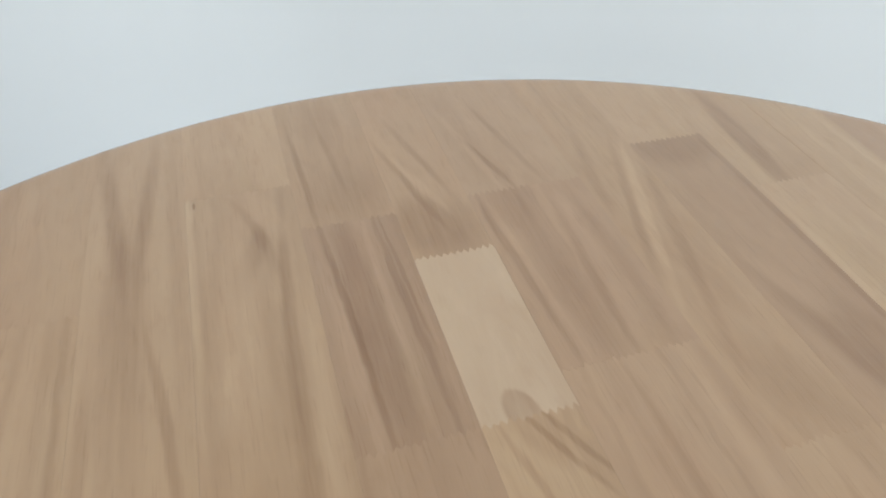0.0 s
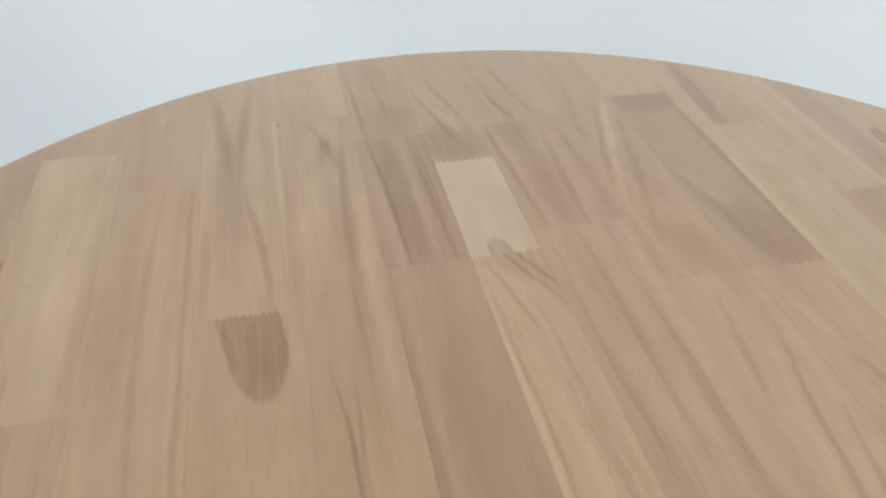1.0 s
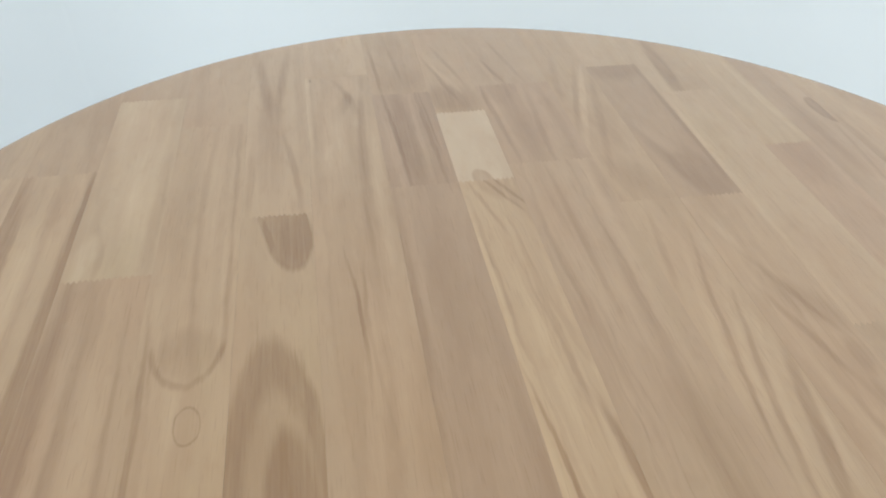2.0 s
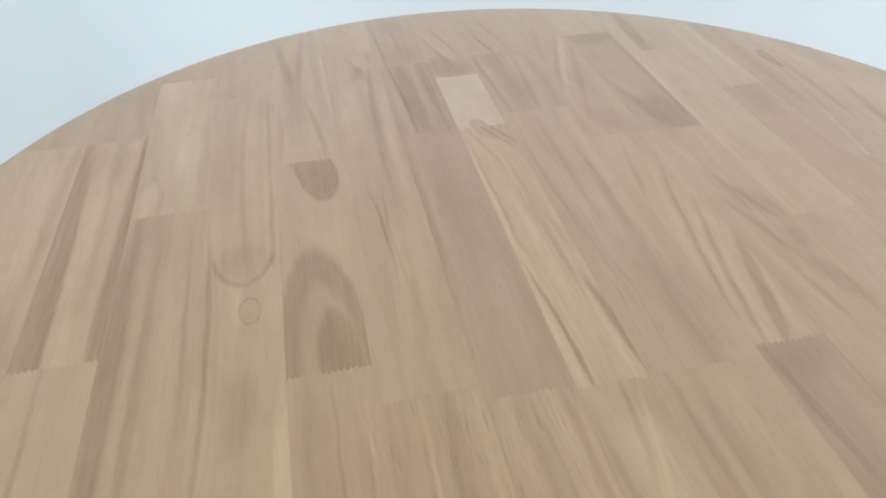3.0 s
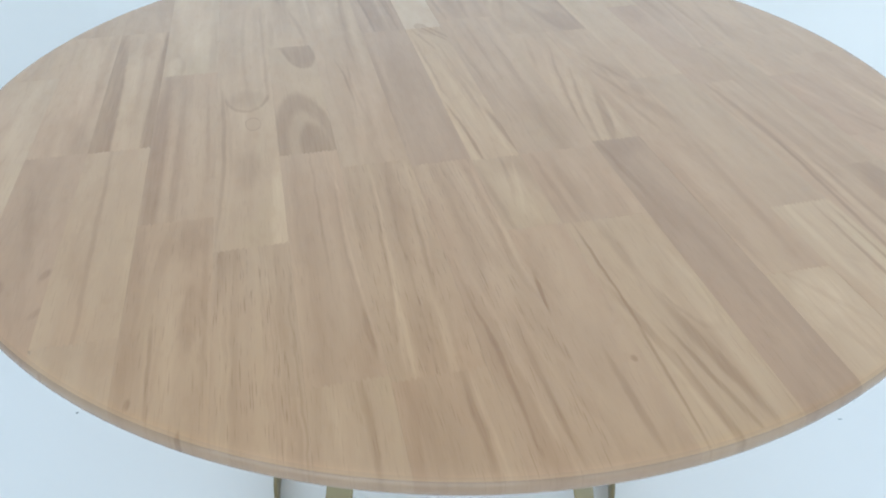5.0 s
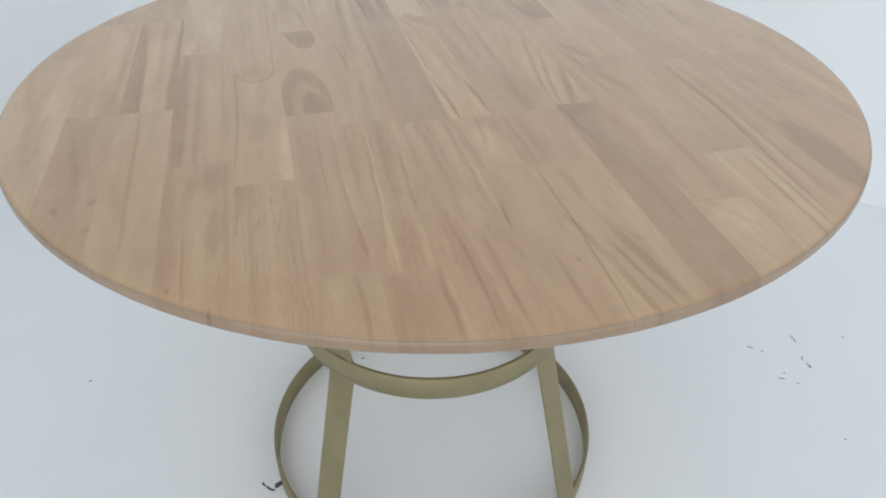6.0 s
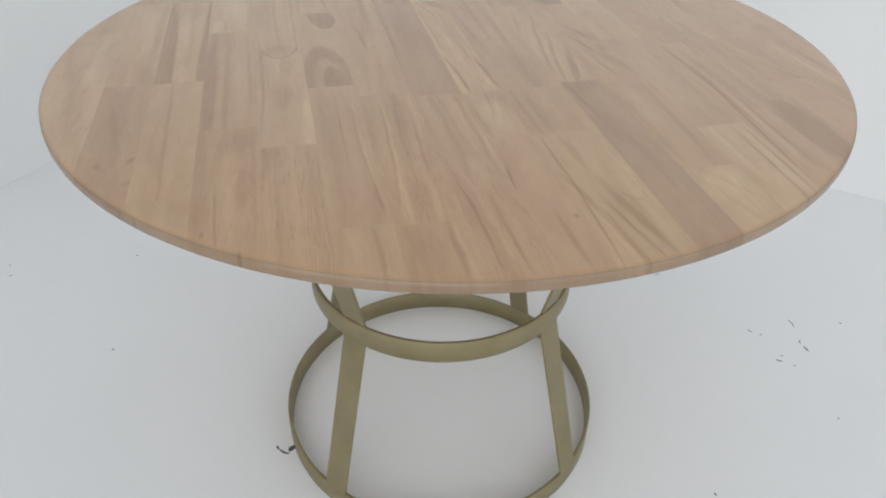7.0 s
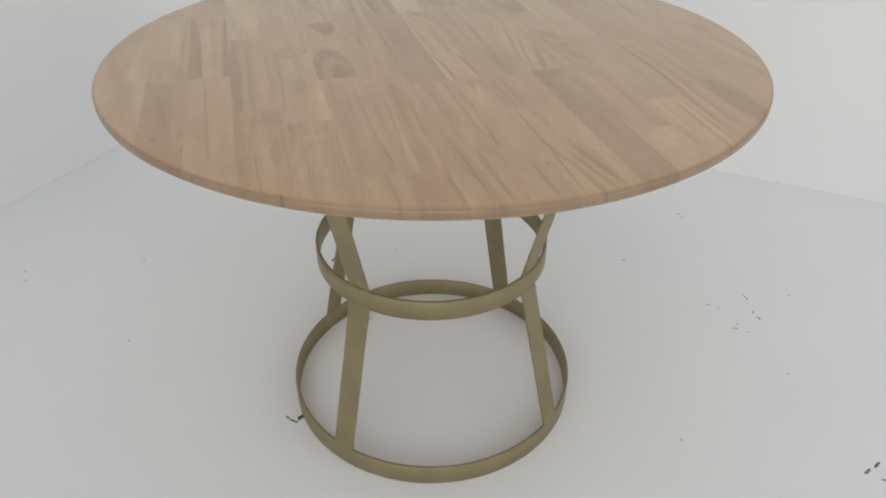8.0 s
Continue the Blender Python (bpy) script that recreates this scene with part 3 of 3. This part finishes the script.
# curly seventh board
streak(-0.1180, 0.400, -0.1000, 0.330, 0.0040, 0.39, 0.6, 0.004)
stain(-0.1120, 0.345, 0.0070, 0.030, 0.35, 0.44, 0.6)
stain(-0.0980, 0.372, 0.0050, 0.020, -0.30, 0.35, 0.6)
stain(-0.1000, 0.385, 0.0090, 0.026, -0.30, -0.38, 0.6)
streak(-0.1350, 0.400, -0.1320, 0.230, 0.0060, -0.41, 0.6)
stain(-0.1220, 0.290, 0.0100, 0.080, 0.05, -0.62, 0.6)
stain(-0.1090, 0.298, 0.0040, 0.022, 0.1, 0.38, 0.6)
streak(-0.0880, 0.400, -0.0980, 0.180, 0.0034, 0.41, 0.5, -0.003)
streak(-0.0960, 0.330, -0.1020, 0.100, 0.0026, 0.36, 0.6, -0.003)
streak(-0.0830, 0.300, -0.0900, 0.090, 0.0050, -0.49, 0.5, -0.002)
streak(-0.1230, 0.100, -0.1175, -0.030, 0.0016, 0.54, 0.5, 0.003)
streak(-0.1110, 0.100, -0.1080, -0.040, 0.0016, 0.34, 0.6, -0.004)
streak(-0.1090, 0.060, -0.1270, -0.143, 0.0062, -0.50, 0.45, 0.003)
streak(-0.0950, 0.060, -0.0960, -0.130, 0.0075, -0.27, 0.7)
# streaky boards in the middle of the near half
streak(-0.1215, -0.148, -0.1340, -0.400, 0.0017, -0.64, 0.5, 0.003)
streak(-0.1250, -0.180, -0.1360, -0.380, 0.0024, 0.29, 0.6, 0.003)
streak(-0.1040, -0.150, -0.1130, -0.330, 0.0060, 0.28, 0.6)
streak(-0.0860, -0.150, -0.0930, -0.300, 0.0026, -0.47, 0.5)
streak(-0.0900, -0.200, -0.0980, -0.340, 0.0024, 0.47, 0.6)
streak(-0.1430, -0.150, -0.1440, -0.300, 0.0036, 0.29, 0.6)
streak(-0.1280, -0.350, -0.1300, -0.430, 0.0018, -0.54, 0.5)
stain(-0.1140, -0.390, 0.0140, 0.040, 0.0, 0.24, 0.7)
streak(-0.1000, -0.360, -0.1020, -0.430, 0.0026, -0.34, 0.6)
stain(-0.1260, -0.480, 0.0150, 0.050, 0.0, 0.24, 0.7)
streak(-0.0990, -0.435, -0.0980, -0.520, 0.0026, 0.47, 0.5)
streak(-0.0930, -0.435, -0.0910, -0.520, 0.0016, -0.51, 0.5)
streak(-0.0700, -0.165, -0.0780, -0.400, 0.0085, -0.35, 0.6, 0.004)
streak(-0.0600, -0.170, -0.0550, -0.360, 0.0130, 0.29, 0.6, -0.004)
streak(-0.0400, -0.165, -0.0360, -0.300, 0.0060, -0.34, 0.6)
streak(-0.0300, -0.170, -0.0260, -0.330, 0.0036, 0.28, 0.6)
streak(-0.0240, -0.165, -0.0215, -0.330, 0.0022, -0.42, 0.5)
streak(-0.0760, -0.330, -0.0680, -0.500, 0.0017, 0.47, 0.6, 0.003)
streak(-0.0640, -0.350, -0.0560, -0.520, 0.0024, -0.36, 0.6, 0.003)
streak(-0.0480, -0.400, -0.0440, -0.520, 0.0024, 0.34, 0.6)
stain(-0.0480, -0.355, 0.0080, 0.032, 0.0, -0.41, 0.5)
# brown eighth board and the streaked one beyond it
streak(-0.0740, 0.372, -0.0660, 0.180, 0.0040, -0.49, 0.5)
streak(-0.0690, 0.372, -0.0600, 0.190, 0.0024, 0.60, 0.5)
streak(-0.0560, 0.372, -0.0520, 0.190, 0.0085, 0.44, 0.4)
streak(-0.0430, 0.372, -0.0400, 0.190, 0.0022, -0.47, 0.5)
streak(-0.0350, 0.372, -0.0290, 0.190, 0.0024, 0.47, 0.5)
streak(-0.0255, 0.366, -0.0235, 0.190, 0.0024, -0.36, 0.6)
streak(-0.0310, 0.366, -0.0260, 0.250, 0.0012, 0.51, 0.5)
stain(-0.0450, 0.395, 0.0220, 0.030, 0.0, 0.33, 0.7)
streak(-0.0730, 0.470, -0.0690, 0.360, 0.0022, 0.54, 0.5)
streak(-0.0520, 0.480, -0.0460, 0.400, 0.0020, 0.34, 0.6)
streak(-0.0780, 0.190, -0.0790, -0.080, 0.0040, 0.34, 0.6)
streak(-0.0690, 0.200, -0.0710, 0.020, 0.0020, -0.26, 0.6)
stain(-0.0500, -0.100, 0.0180, 0.060, 0.0, -0.18, 0.7)
streak(-0.0270, 0.030, -0.0240, -0.155, 0.0040, 0.21, 0.6)
# ninth board, with its pale ridge
streak(-0.0185, 0.160, -0.0165, -0.030, 0.0022, -0.36, 0.6)
streak(-0.0140, 0.150, -0.0120, 0.010, 0.0020, 0.30, 0.6)
streak(-0.0170, -0.034, -0.0080, -0.180, 0.0018, 0.74, 0.5, 0.0026)
streak(-0.0190, -0.080, -0.0130, -0.170, 0.0026, -0.34, 0.6)
streak(-0.0110, -0.030, -0.0030, -0.160, 0.0030, -0.32, 0.6, 0.003)
streak(0.0030, 0.060, 0.0060, -0.120, 0.0040, -0.29, 0.6)
streak(0.0130, 0.130, 0.0180, -0.080, 0.0024, 0.26, 0.6)
streak(0.0250, -0.060, 0.0330, -0.165, 0.0030, 0.60, 0.4)
streak(0.0200, -0.030, 0.0220, -0.165, 0.0024, -0.42, 0.5)
streak(0.0280, 0.120, 0.0300, -0.050, 0.0026, -0.34, 0.6)
stain(0.0150, -0.235, 0.0190, 0.046, -0.15, -0.52, 0.45)
streak(0.0090, -0.165, 0.0000, -0.240, 0.0024, 0.51, 0.5, 0.002)
streak(0.0200, -0.170, 0.0060, -0.250, 0.0020, -0.56, 0.5)
streak(-0.0180, -0.170, -0.0120, -0.280, 0.0030, 0.29, 0.6)
streak(-0.0165, -0.346, -0.0190, -0.386, 0.0018, 0.70, 0.5)
stain(-0.0100, -0.340, 0.0090, 0.050, 0.10, 0.21, 0.7)
streak(0.0060, -0.440, 0.0080, -0.520, 0.0028, 0.41, 0.5)
stain(0.0020, 0.344, 0.0260, 0.028, -0.1, 0.52, 0.55)
streak(-0.0140, 0.440, 0.0060, 0.350, 0.0026, 0.43, 0.6)
streak(0.0000, 0.470, 0.0200, 0.380, 0.0026, 0.36, 0.6)
streak(-0.0060, 0.420, 0.0140, 0.360, 0.0030, -0.39, 0.6)
# right half, far side
stain(0.0550, 0.360, 0.0160, 0.030, 0.1, 0.34, 0.6)
streak(0.0360, 0.366, 0.0440, 0.220, 0.0024, 0.51, 0.5)
streak(0.0410, 0.366, 0.0500, 0.220, 0.0020, -0.36, 0.6)
streak(0.0600, 0.366, 0.0620, 0.220, 0.0090, 0.27, 0.6)
streak(0.0820, 0.340, 0.0760, 0.220, 0.0030, 0.39, 0.6)
streak(0.0990, 0.366, 0.1000, 0.220, 0.0050, 0.29, 0.6)
streak(0.0900, 0.366, 0.0860, 0.240, 0.0030, -0.21, 0.7)
streak(0.0420, 0.470, 0.0560, 0.374, 0.0030, -0.47, 0.5)
streak(0.0470, 0.440, 0.0650, 0.374, 0.0024, 0.47, 0.5)
streak(0.0700, 0.470, 0.0860, 0.380, 0.0026, 0.36, 0.6)
streak(0.1580, 0.395, 0.1140, 0.235, 0.0036, -0.63, 0.45)
streak(0.1500, 0.395, 0.1140, 0.265, 0.0030, 0.36, 0.6)
streak(0.1620, 0.370, 0.1250, 0.205, 0.0040, 0.35, 0.6)
streak(0.1300, 0.420, 0.1160, 0.330, 0.0040, 0.28, 0.6)
stain(0.1440, 0.175, 0.0160, 0.034, -0.3, 0.28, 0.6)
stain(0.1950, 0.385, 0.0280, 0.020, 0.0, 0.39, 0.6)
stain(0.2030, 0.175, 0.0190, 0.044, -0.1, 0.39, 0.5)
streak(0.1720, 0.260, 0.1900, 0.150, 0.0060, 0.29, 0.6)
stain(0.1850, 0.240, 0.0070, 0.026, -0.3, -0.24, 0.6)
streak(0.2210, 0.390, 0.2220, 0.160, 0.0030, 0.39, 0.5)
streak(0.2560, 0.450, 0.2480, 0.330, 0.0085, 0.52, 0.35)
streak(0.2360, 0.430, 0.2330, 0.320, 0.0060, -0.27, 0.6)
streak(0.2280, 0.320, 0.2270, 0.050, 0.0030, -0.30, 0.6)
streak(0.2600, 0.300, 0.2660, 0.100, 0.0100, -0.19, 0.7)
streak(0.3270, 0.395, 0.3290, 0.215, 0.0042, -0.52, 0.45)
streak(0.3050, 0.380, 0.3060, 0.250, 0.0050, -0.23, 0.6)
stain(0.3090, 0.195, 0.0200, 0.050, 0.0, 0.27, 0.6)
streak(0.3310, 0.210, 0.3300, 0.080, 0.0030, -0.34, 0.6)
streak(0.3560, 0.340, 0.3540, 0.160, 0.0060, 0.27, 0.6)
streak(0.3880, 0.260, 0.3810, 0.100, 0.0050, 0.33, 0.6)
streak(0.3760, 0.240, 0.3480, 0.030, 0.0026, 0.47, 0.5)
streak(0.3700, 0.200, 0.3430, 0.010, 0.0030, -0.54, 0.5)
streak(0.4100, 0.240, 0.3950, 0.060, 0.0040, -0.29, 0.6)
streak(0.4200, 0.200, 0.4050, 0.080, 0.0030, 0.30, 0.6)
# right half, feathered grain in the middle
streak(0.0380, 0.140, 0.0480, -0.060, 0.0030, 0.29, 0.6)
streak(0.0480, 0.190, 0.0560, 0.000, 0.0040, -0.28, 0.6)
streak(0.0640, 0.200, 0.0640, 0.020, 0.0030, 0.34, 0.6)
streak(0.0760, 0.160, 0.0740, -0.040, 0.0030, -0.30, 0.6)
streak(0.0860, 0.120, 0.0840, -0.060, 0.0036, 0.28, 0.6)
streak(0.0990, 0.200, 0.0940, 0.000, 0.0050, -0.29, 0.6)
stain(0.0880, -0.110, 0.0160, 0.050, 0.05, 0.27, 0.6)
streak(0.1440, 0.090, 0.1150, -0.070, 0.0032, -0.30, 0.6, -0.003)
streak(0.1500, 0.080, 0.1170, -0.110, 0.0022, 0.47, 0.5, -0.003)
streak(0.1500, 0.030, 0.1180, -0.130, 0.0024, -0.30, 0.6, -0.003)
streak(0.1540, 0.020, 0.1220, -0.150, 0.0024, 0.47, 0.5, -0.003)
streak(0.1580, 0.000, 0.1260, -0.152, 0.0026, -0.30, 0.6, -0.003)
streak(0.1620, -0.035, 0.1330, -0.165, 0.0056, 0.56, 0.35, 0.002)
streak(0.1630, -0.060, 0.1480, -0.152, 0.0030, -0.36, 0.6)
streak(0.1300, 0.130, 0.1160, 0.030, 0.0030, 0.30, 0.6)
streak(0.1600, 0.140, 0.1580, 0.030, 0.0040, -0.33, 0.6)
stain(0.2060, 0.004, 0.0130, 0.026, -0.4, 0.28, 0.6)
stain(0.2110, -0.047, 0.0060, 0.015, 0.0, 0.38, 0.5)
stain(0.2130, -0.104, 0.0070, 0.030, -0.2, 0.34, 0.6)
streak(0.1800, 0.080, 0.2100, -0.020, 0.0030, 0.30, 0.6)
streak(0.1780, 0.020, 0.1980, -0.070, 0.0030, 0.34, 0.6)
streak(0.1740, -0.040, 0.1860, -0.130, 0.0040, -0.34, 0.6)
streak(0.1720, 0.130, 0.1900, 0.050, 0.0040, -0.29, 0.6)
streak(0.1850, -0.070, 0.1940, -0.148, 0.0036, 0.27, 0.6)
# right half, near side
streak(0.0400, -0.290, 0.0420, -0.390, 0.0014, 0.54, 0.5)
streak(0.0420, -0.380, 0.0370, -0.530, 0.0014, 0.57, 0.5)
streak(0.0385, -0.380, 0.0610, -0.540, 0.0040, 0.56, 0.4, 0.002)
streak(0.0600, -0.420, 0.0790, -0.530, 0.0022, 0.47, 0.5)
streak(0.0480, -0.420, 0.0520, -0.520, 0.0040, -0.34, 0.6)
stain(0.0900, -0.370, 0.0190, 0.062, -0.10, -0.26, 0.15, 0.0, -0.32)
stain(0.0960, -0.370, 0.0080, 0.040, -0.1, 0.17, 0.6)
streak(0.0620, -0.290, 0.0660, -0.360, 0.0040, 0.27, 0.6)
streak(0.1040, -0.330, 0.0990, -0.515, 0.0090, -0.42, 0.5)
streak(0.0720, -0.405, 0.0900, -0.510, 0.0052, 0.55, 0.45)
streak(0.0570, -0.165, 0.0590, -0.280, 0.0050, 0.28, 0.6)
streak(0.0750, -0.165, 0.0780, -0.280, 0.0060, -0.23, 0.6)
streak(0.1060, -0.170, 0.1040, -0.280, 0.0070, -0.28, 0.6)
streak(0.0420, -0.165, 0.0450, -0.280, 0.0030, 0.34, 0.6)
stain(0.1330, -0.165, 0.0240, 0.020, 0.0, 0.28, 0.6)
streak(0.1180, -0.160, 0.1250, -0.260, 0.0036, 0.39, 0.5)
streak(0.1500, -0.200, 0.1450, -0.350, 0.0060, -0.16, 0.7)
streak(0.1400, -0.300, 0.1420, -0.420, 0.0040, 0.23, 0.6)
stain(0.1900, -0.418, 0.0200, 0.030, 0.5, -0.55, 0.45)
stain(0.2020, -0.450, 0.0160, 0.040, 0.3, -0.40, 0.5)
streak(0.1850, -0.390, 0.2150, -0.450, 0.0030, 0.34, 0.5)
streak(0.1760, -0.410, 0.1960, -0.490, 0.0030, 0.28, 0.5)
streak(0.1690, -0.160, 0.1720, -0.370, 0.0070, 0.27, 0.5)
streak(0.1930, -0.160, 0.1880, -0.330, 0.0080, -0.22, 0.6)
streak(0.2150, -0.170, 0.2060, -0.360, 0.0040, 0.27, 0.6)
streak(0.2400, -0.280, 0.2350, -0.440, 0.0040, -0.29, 0.6)
streak(0.2660, -0.310, 0.2600, -0.480, 0.0020, 0.60, 0.5)
streak(0.2720, -0.330, 0.2680, -0.460, 0.0040, -0.39, 0.6)
streak(0.2790, -0.320, 0.2750, -0.460, 0.0016, 0.47, 0.5)
stain(0.2500, -0.440, 0.0160, 0.040, 0.2, -0.29, 0.6)
streak(0.2440, -0.060, 0.2480, -0.260, 0.0100, -0.16, 0.7)
streak(0.2970, -0.060, 0.3010, -0.300, 0.0042, 0.47, 0.4, 0.003)
streak(0.3010, -0.200, 0.2850, -0.420, 0.0022, 0.60, 0.5)
streak(0.3080, -0.240, 0.2980, -0.420, 0.0034, -0.47, 0.5)
streak(0.3150, -0.220, 0.3080, -0.410, 0.0024, 0.39, 0.6)
streak(0.3180, -0.100, 0.3220, -0.260, 0.0050, 0.28, 0.6)
streak(0.3560, -0.250, 0.3580, -0.420, 0.0200, 0.44, 0.25)
streak(0.3500, -0.120, 0.3540, -0.230, 0.0040, -0.27, 0.6)
streak(0.3940, -0.070, 0.4280, -0.190, 0.0040, -0.41, 0.5)
streak(0.4050, -0.110, 0.4380, -0.240, 0.0036, 0.29, 0.6)
streak(0.4160, -0.150, 0.4400, -0.260, 0.0026, -0.43, 0.5)
streak(0.4600, -0.080, 0.4680, -0.240, 0.0040, -0.47, 0.5)
streak(0.4750, -0.060, 0.4850, -0.200, 0.0040, 0.28, 0.6)

column(-0.535, -0.452, (0.13, "cream", dict(figure=0.3)), (None, "light", dict(figure=0.4)))
column(-0.452, -0.394, (-0.062, "brown", dict(figure=0.35, heart=(0.0, 0.030, 0.12))), (0.255, "light", dict(figure=0.35)), (None, "tan", dict(figure=0.3)))
column(-0.394, -0.333, (-0.343, "pale", dict(figure=0.1)), (-0.063, "light", dict(figure=0.15)), (0.255, "light", dict(figure=0.35)), (None, "tan", dict(figure=0.3)))
column(-0.333, -0.268, (-0.203, "tan", dict(figure=0.4, pores=0.5)), (0.108, "tan", dict(figure=0.4, pores=0.4)),
       (0.384, "pale", dict(figure=0.15, pores=0.0)), (None, "tan", dict(figure=0.2)))
column(-0.268, -0.2055, (-0.256, "light", dict(figure=1.0, pores=0.9, heart=(0.30, 0.0, 0.0))), (0.322, "light", dict(figure=0.2, heart=(0.05, 0.05, 0.01))), (None, "tan", dict(figure=0.4)))
column(-0.2055, -0.148, (-0.423, "light", dict(figure=0.4, pores=0.5)), (-0.110, "tan", dict(figure=0.4, pores=0.4)),
       (0.168, "light", dict(figure=0.15)), (None, "light", dict(figure=0.15)))
column(-0.148, -0.080, (-0.430, "tan", dict(figure=0.5, pores=0.5)), (-0.145, "tan", dict(figure=0.6, pores=0.8)), (0.412, "light", dict(figure=0.35)), (None, "light", dict(figure=0.2)))
column(-0.080, -0.0195, (-0.157, "tan", dict(figure=0.6, pores=0.7)), (0.194, "dark", dict(figure=0.35, pores=0.35)),
       (0.364, "umber", dict(figure=0.6, pores=0.5)), (None, "tan", dict(figure=0.3)))
column(-0.0195, 0.031, (-0.281, "tan", dict(figure=0.25)), (-0.161, "light", dict(figure=0.25)), (0.194, "light", dict(figure=0.6)),
       (0.318, "white", dict(figure=0.0, pores=0.0)), (None, "tan", dict(figure=0.4)))
column(0.031, 0.112, (-0.283, "light", dict(figure=0.25, heart=(0.012, 0.004, 0.07))), (-0.160, "tan", dict(figure=0.3)),
       (0.216, "tan", dict(figure=0.5)), (0.370, "brown", dict(figure=0.4)), (None, "tan", dict(figure=0.4)))
column(0.112, 0.165, (-0.152, "umber", dict(figure=0.3)), (0.145, "light", dict(figure=0.6)), (None, "tan", dict(figure=0.4)))
column(0.165, 0.224, (-0.385, "pale", dict(figure=0.3)), (-0.152, "tan", dict(figure=0.4)), (0.143, "tan", dict(figure=0.4)),
       (0.398, "brown", dict(figure=0.35)), (None, "light", dict(figure=0.3)))
column(0.224, 0.284, (-0.30, "pale", dict(figure=0.5)), (-0.02, "light", dict(figure=0.2)), (0.329, "light", dict(figure=0.25)), (None, "light", dict(figure=0.3)))
column(0.284, 0.334, (-0.05, "tan", dict(figure=0.6)), (0.214, "rose", dict(figure=0.3)), (None, "light", dict(figure=0.4)))
column(0.334, 0.382, (-0.25, "tan", dict(figure=0.3)), (0.05, "tan", dict(figure=0.4)), (None, "tan", dict(figure=0.3)))
column(0.382, 0.445, (-0.20, "rose", dict(figure=0.3)), (-0.05, "rose", dict(figure=0.4)), (None, "tan", dict(figure=0.4)))
column(0.445, 0.535, (0.0, "tan", dict(figure=0.5)), (None, "tan", dict(figure=0.4)))


# ---------------------------------------------------------------- grime on the floor
def fleck(x, y, long, wide, turn, seed, grey=0.2, bend=0.0):
    """A small flat smear of dark grime with a ragged outline, slender and a little bent."""
    rng, bm = random.Random(seed), bmesh.new()
    rim = []
    for k in range(16):
        a = 2 * math.pi * k / 16
        s, c = rng.uniform(0.6, 1.1), math.cos(a)
        rim.append((long / 2 * c * (0.8 + 0.2 * s), wide / 2 * math.sin(a) * s + bend * long * (c * c - 0.5)))
    top = [bm.verts.new((u * 0.94, v * 0.96, 0.0007)) for u, v in rim]
    foot = [bm.verts.new((u, v, 0.0002)) for u, v in rim]
    bm.faces.new(top)
    for k in range(16):
        bm.faces.new((foot[k], foot[(k + 1) % 16], top[(k + 1) % 16], top[k]))
    bmesh.ops.triangulate(bm, faces=bm.faces)
    bmesh.ops.recalc_face_normals(bm, faces=bm.faces)
    ob = part("paint_fleck", bm, GRIME)
    ob.color = (grey * 0.92, grey, grey * 1.02, 1)
    ob.matrix_world = pose(x, y, 0, 0, 0, turn)
    return tagged(ob, LABELS[grey < 0.15], "floor mark", "marks on the floor")


LABELS = ("faint grey grime fleck on the white floor", "dark ragged grime smear on the white floor")
fleck(-0.673, 0.293, 0.0070, 0.0040, 0, 1, 0.22)
fleck(-0.661, 0.638, 0.0065, 0.0030, 30, 2, 0.3)
fleck(-0.966, 0.658, 0.0060, 0.0050, 10, 26, 0.5)
fleck(-0.955, 0.613, 0.0090, 0.0055, 10, 27, 0.5)
fleck(0.618, 0.299, 0.0140, 0.0028, -15, 3, 0.28, 0.1)
fleck(0.891, 0.481, 0.0150, 0.0036, 5, 4, 0.28, 0.08)
fleck(0.893, 0.462, 0.0110, 0.0030, 5, 5, 0.3)
fleck(0.843, 0.067, 0.0280, 0.0034, 86, 6, 0.28, 0.08)
fleck(0.734, 0.064, 0.0150, 0.0034, -52, 7, 0.28)
fleck(0.752, 0.048, 0.0080, 0.0050, 20, 8, 0.45)
fleck(0.826, 0.009, 0.0140, 0.0034, 60, 9, 0.28, -0.15)
fleck(0.826, -0.014, 0.0190, 0.0046, 92, 10, 0.28)
fleck(0.746, -0.034, 0.0145, 0.0042, -32, 11, 0.28, 0.08)
fleck(0.760, -0.022, 0.0080, 0.0030, -5, 12, 0.28)
fleck(0.770, -0.055, 0.0090, 0.0030, -10, 13, 0.4)
fleck(0.770, -0.204, 0.0055, 0.0034, 0, 14, 0.28)
fleck(0.956, 0.045, 0.0060, 0.0040, 0, 15, 0.25)
fleck(0.437, -0.313, 0.0065, 0.0036, 90, 16, 0.18)
fleck(-0.320, -0.059, 0.0230, 0.0050, -40, 17, 0.09, 0.12)
fleck(-0.331, -0.047, 0.0120, 0.0044, -65, 18, 0.08)
fleck(-0.304, -0.054, 0.0200, 0.0130, 35, 19, 0.08)
fleck(0.747, -0.476, 0.0215, 0.0068, 20, 20, 0.18, 0.06)
fleck(0.777, -0.468, 0.0230, 0.0072, 25, 21, 0.16, -0.06)
fleck(0.765, -0.502, 0.0150, 0.0052, -25, 22, 0.28)
fleck(-0.108, 0.229, 0.0100, 0.0036, 0, 23, 0.13)
fleck(-0.158, 0.506, 0.0220, 0.0074, 50, 24, 0.07, 0.1)
fleck(0.020, 0.506, 0.0085, 0.0024, 40, 25, 0.25)
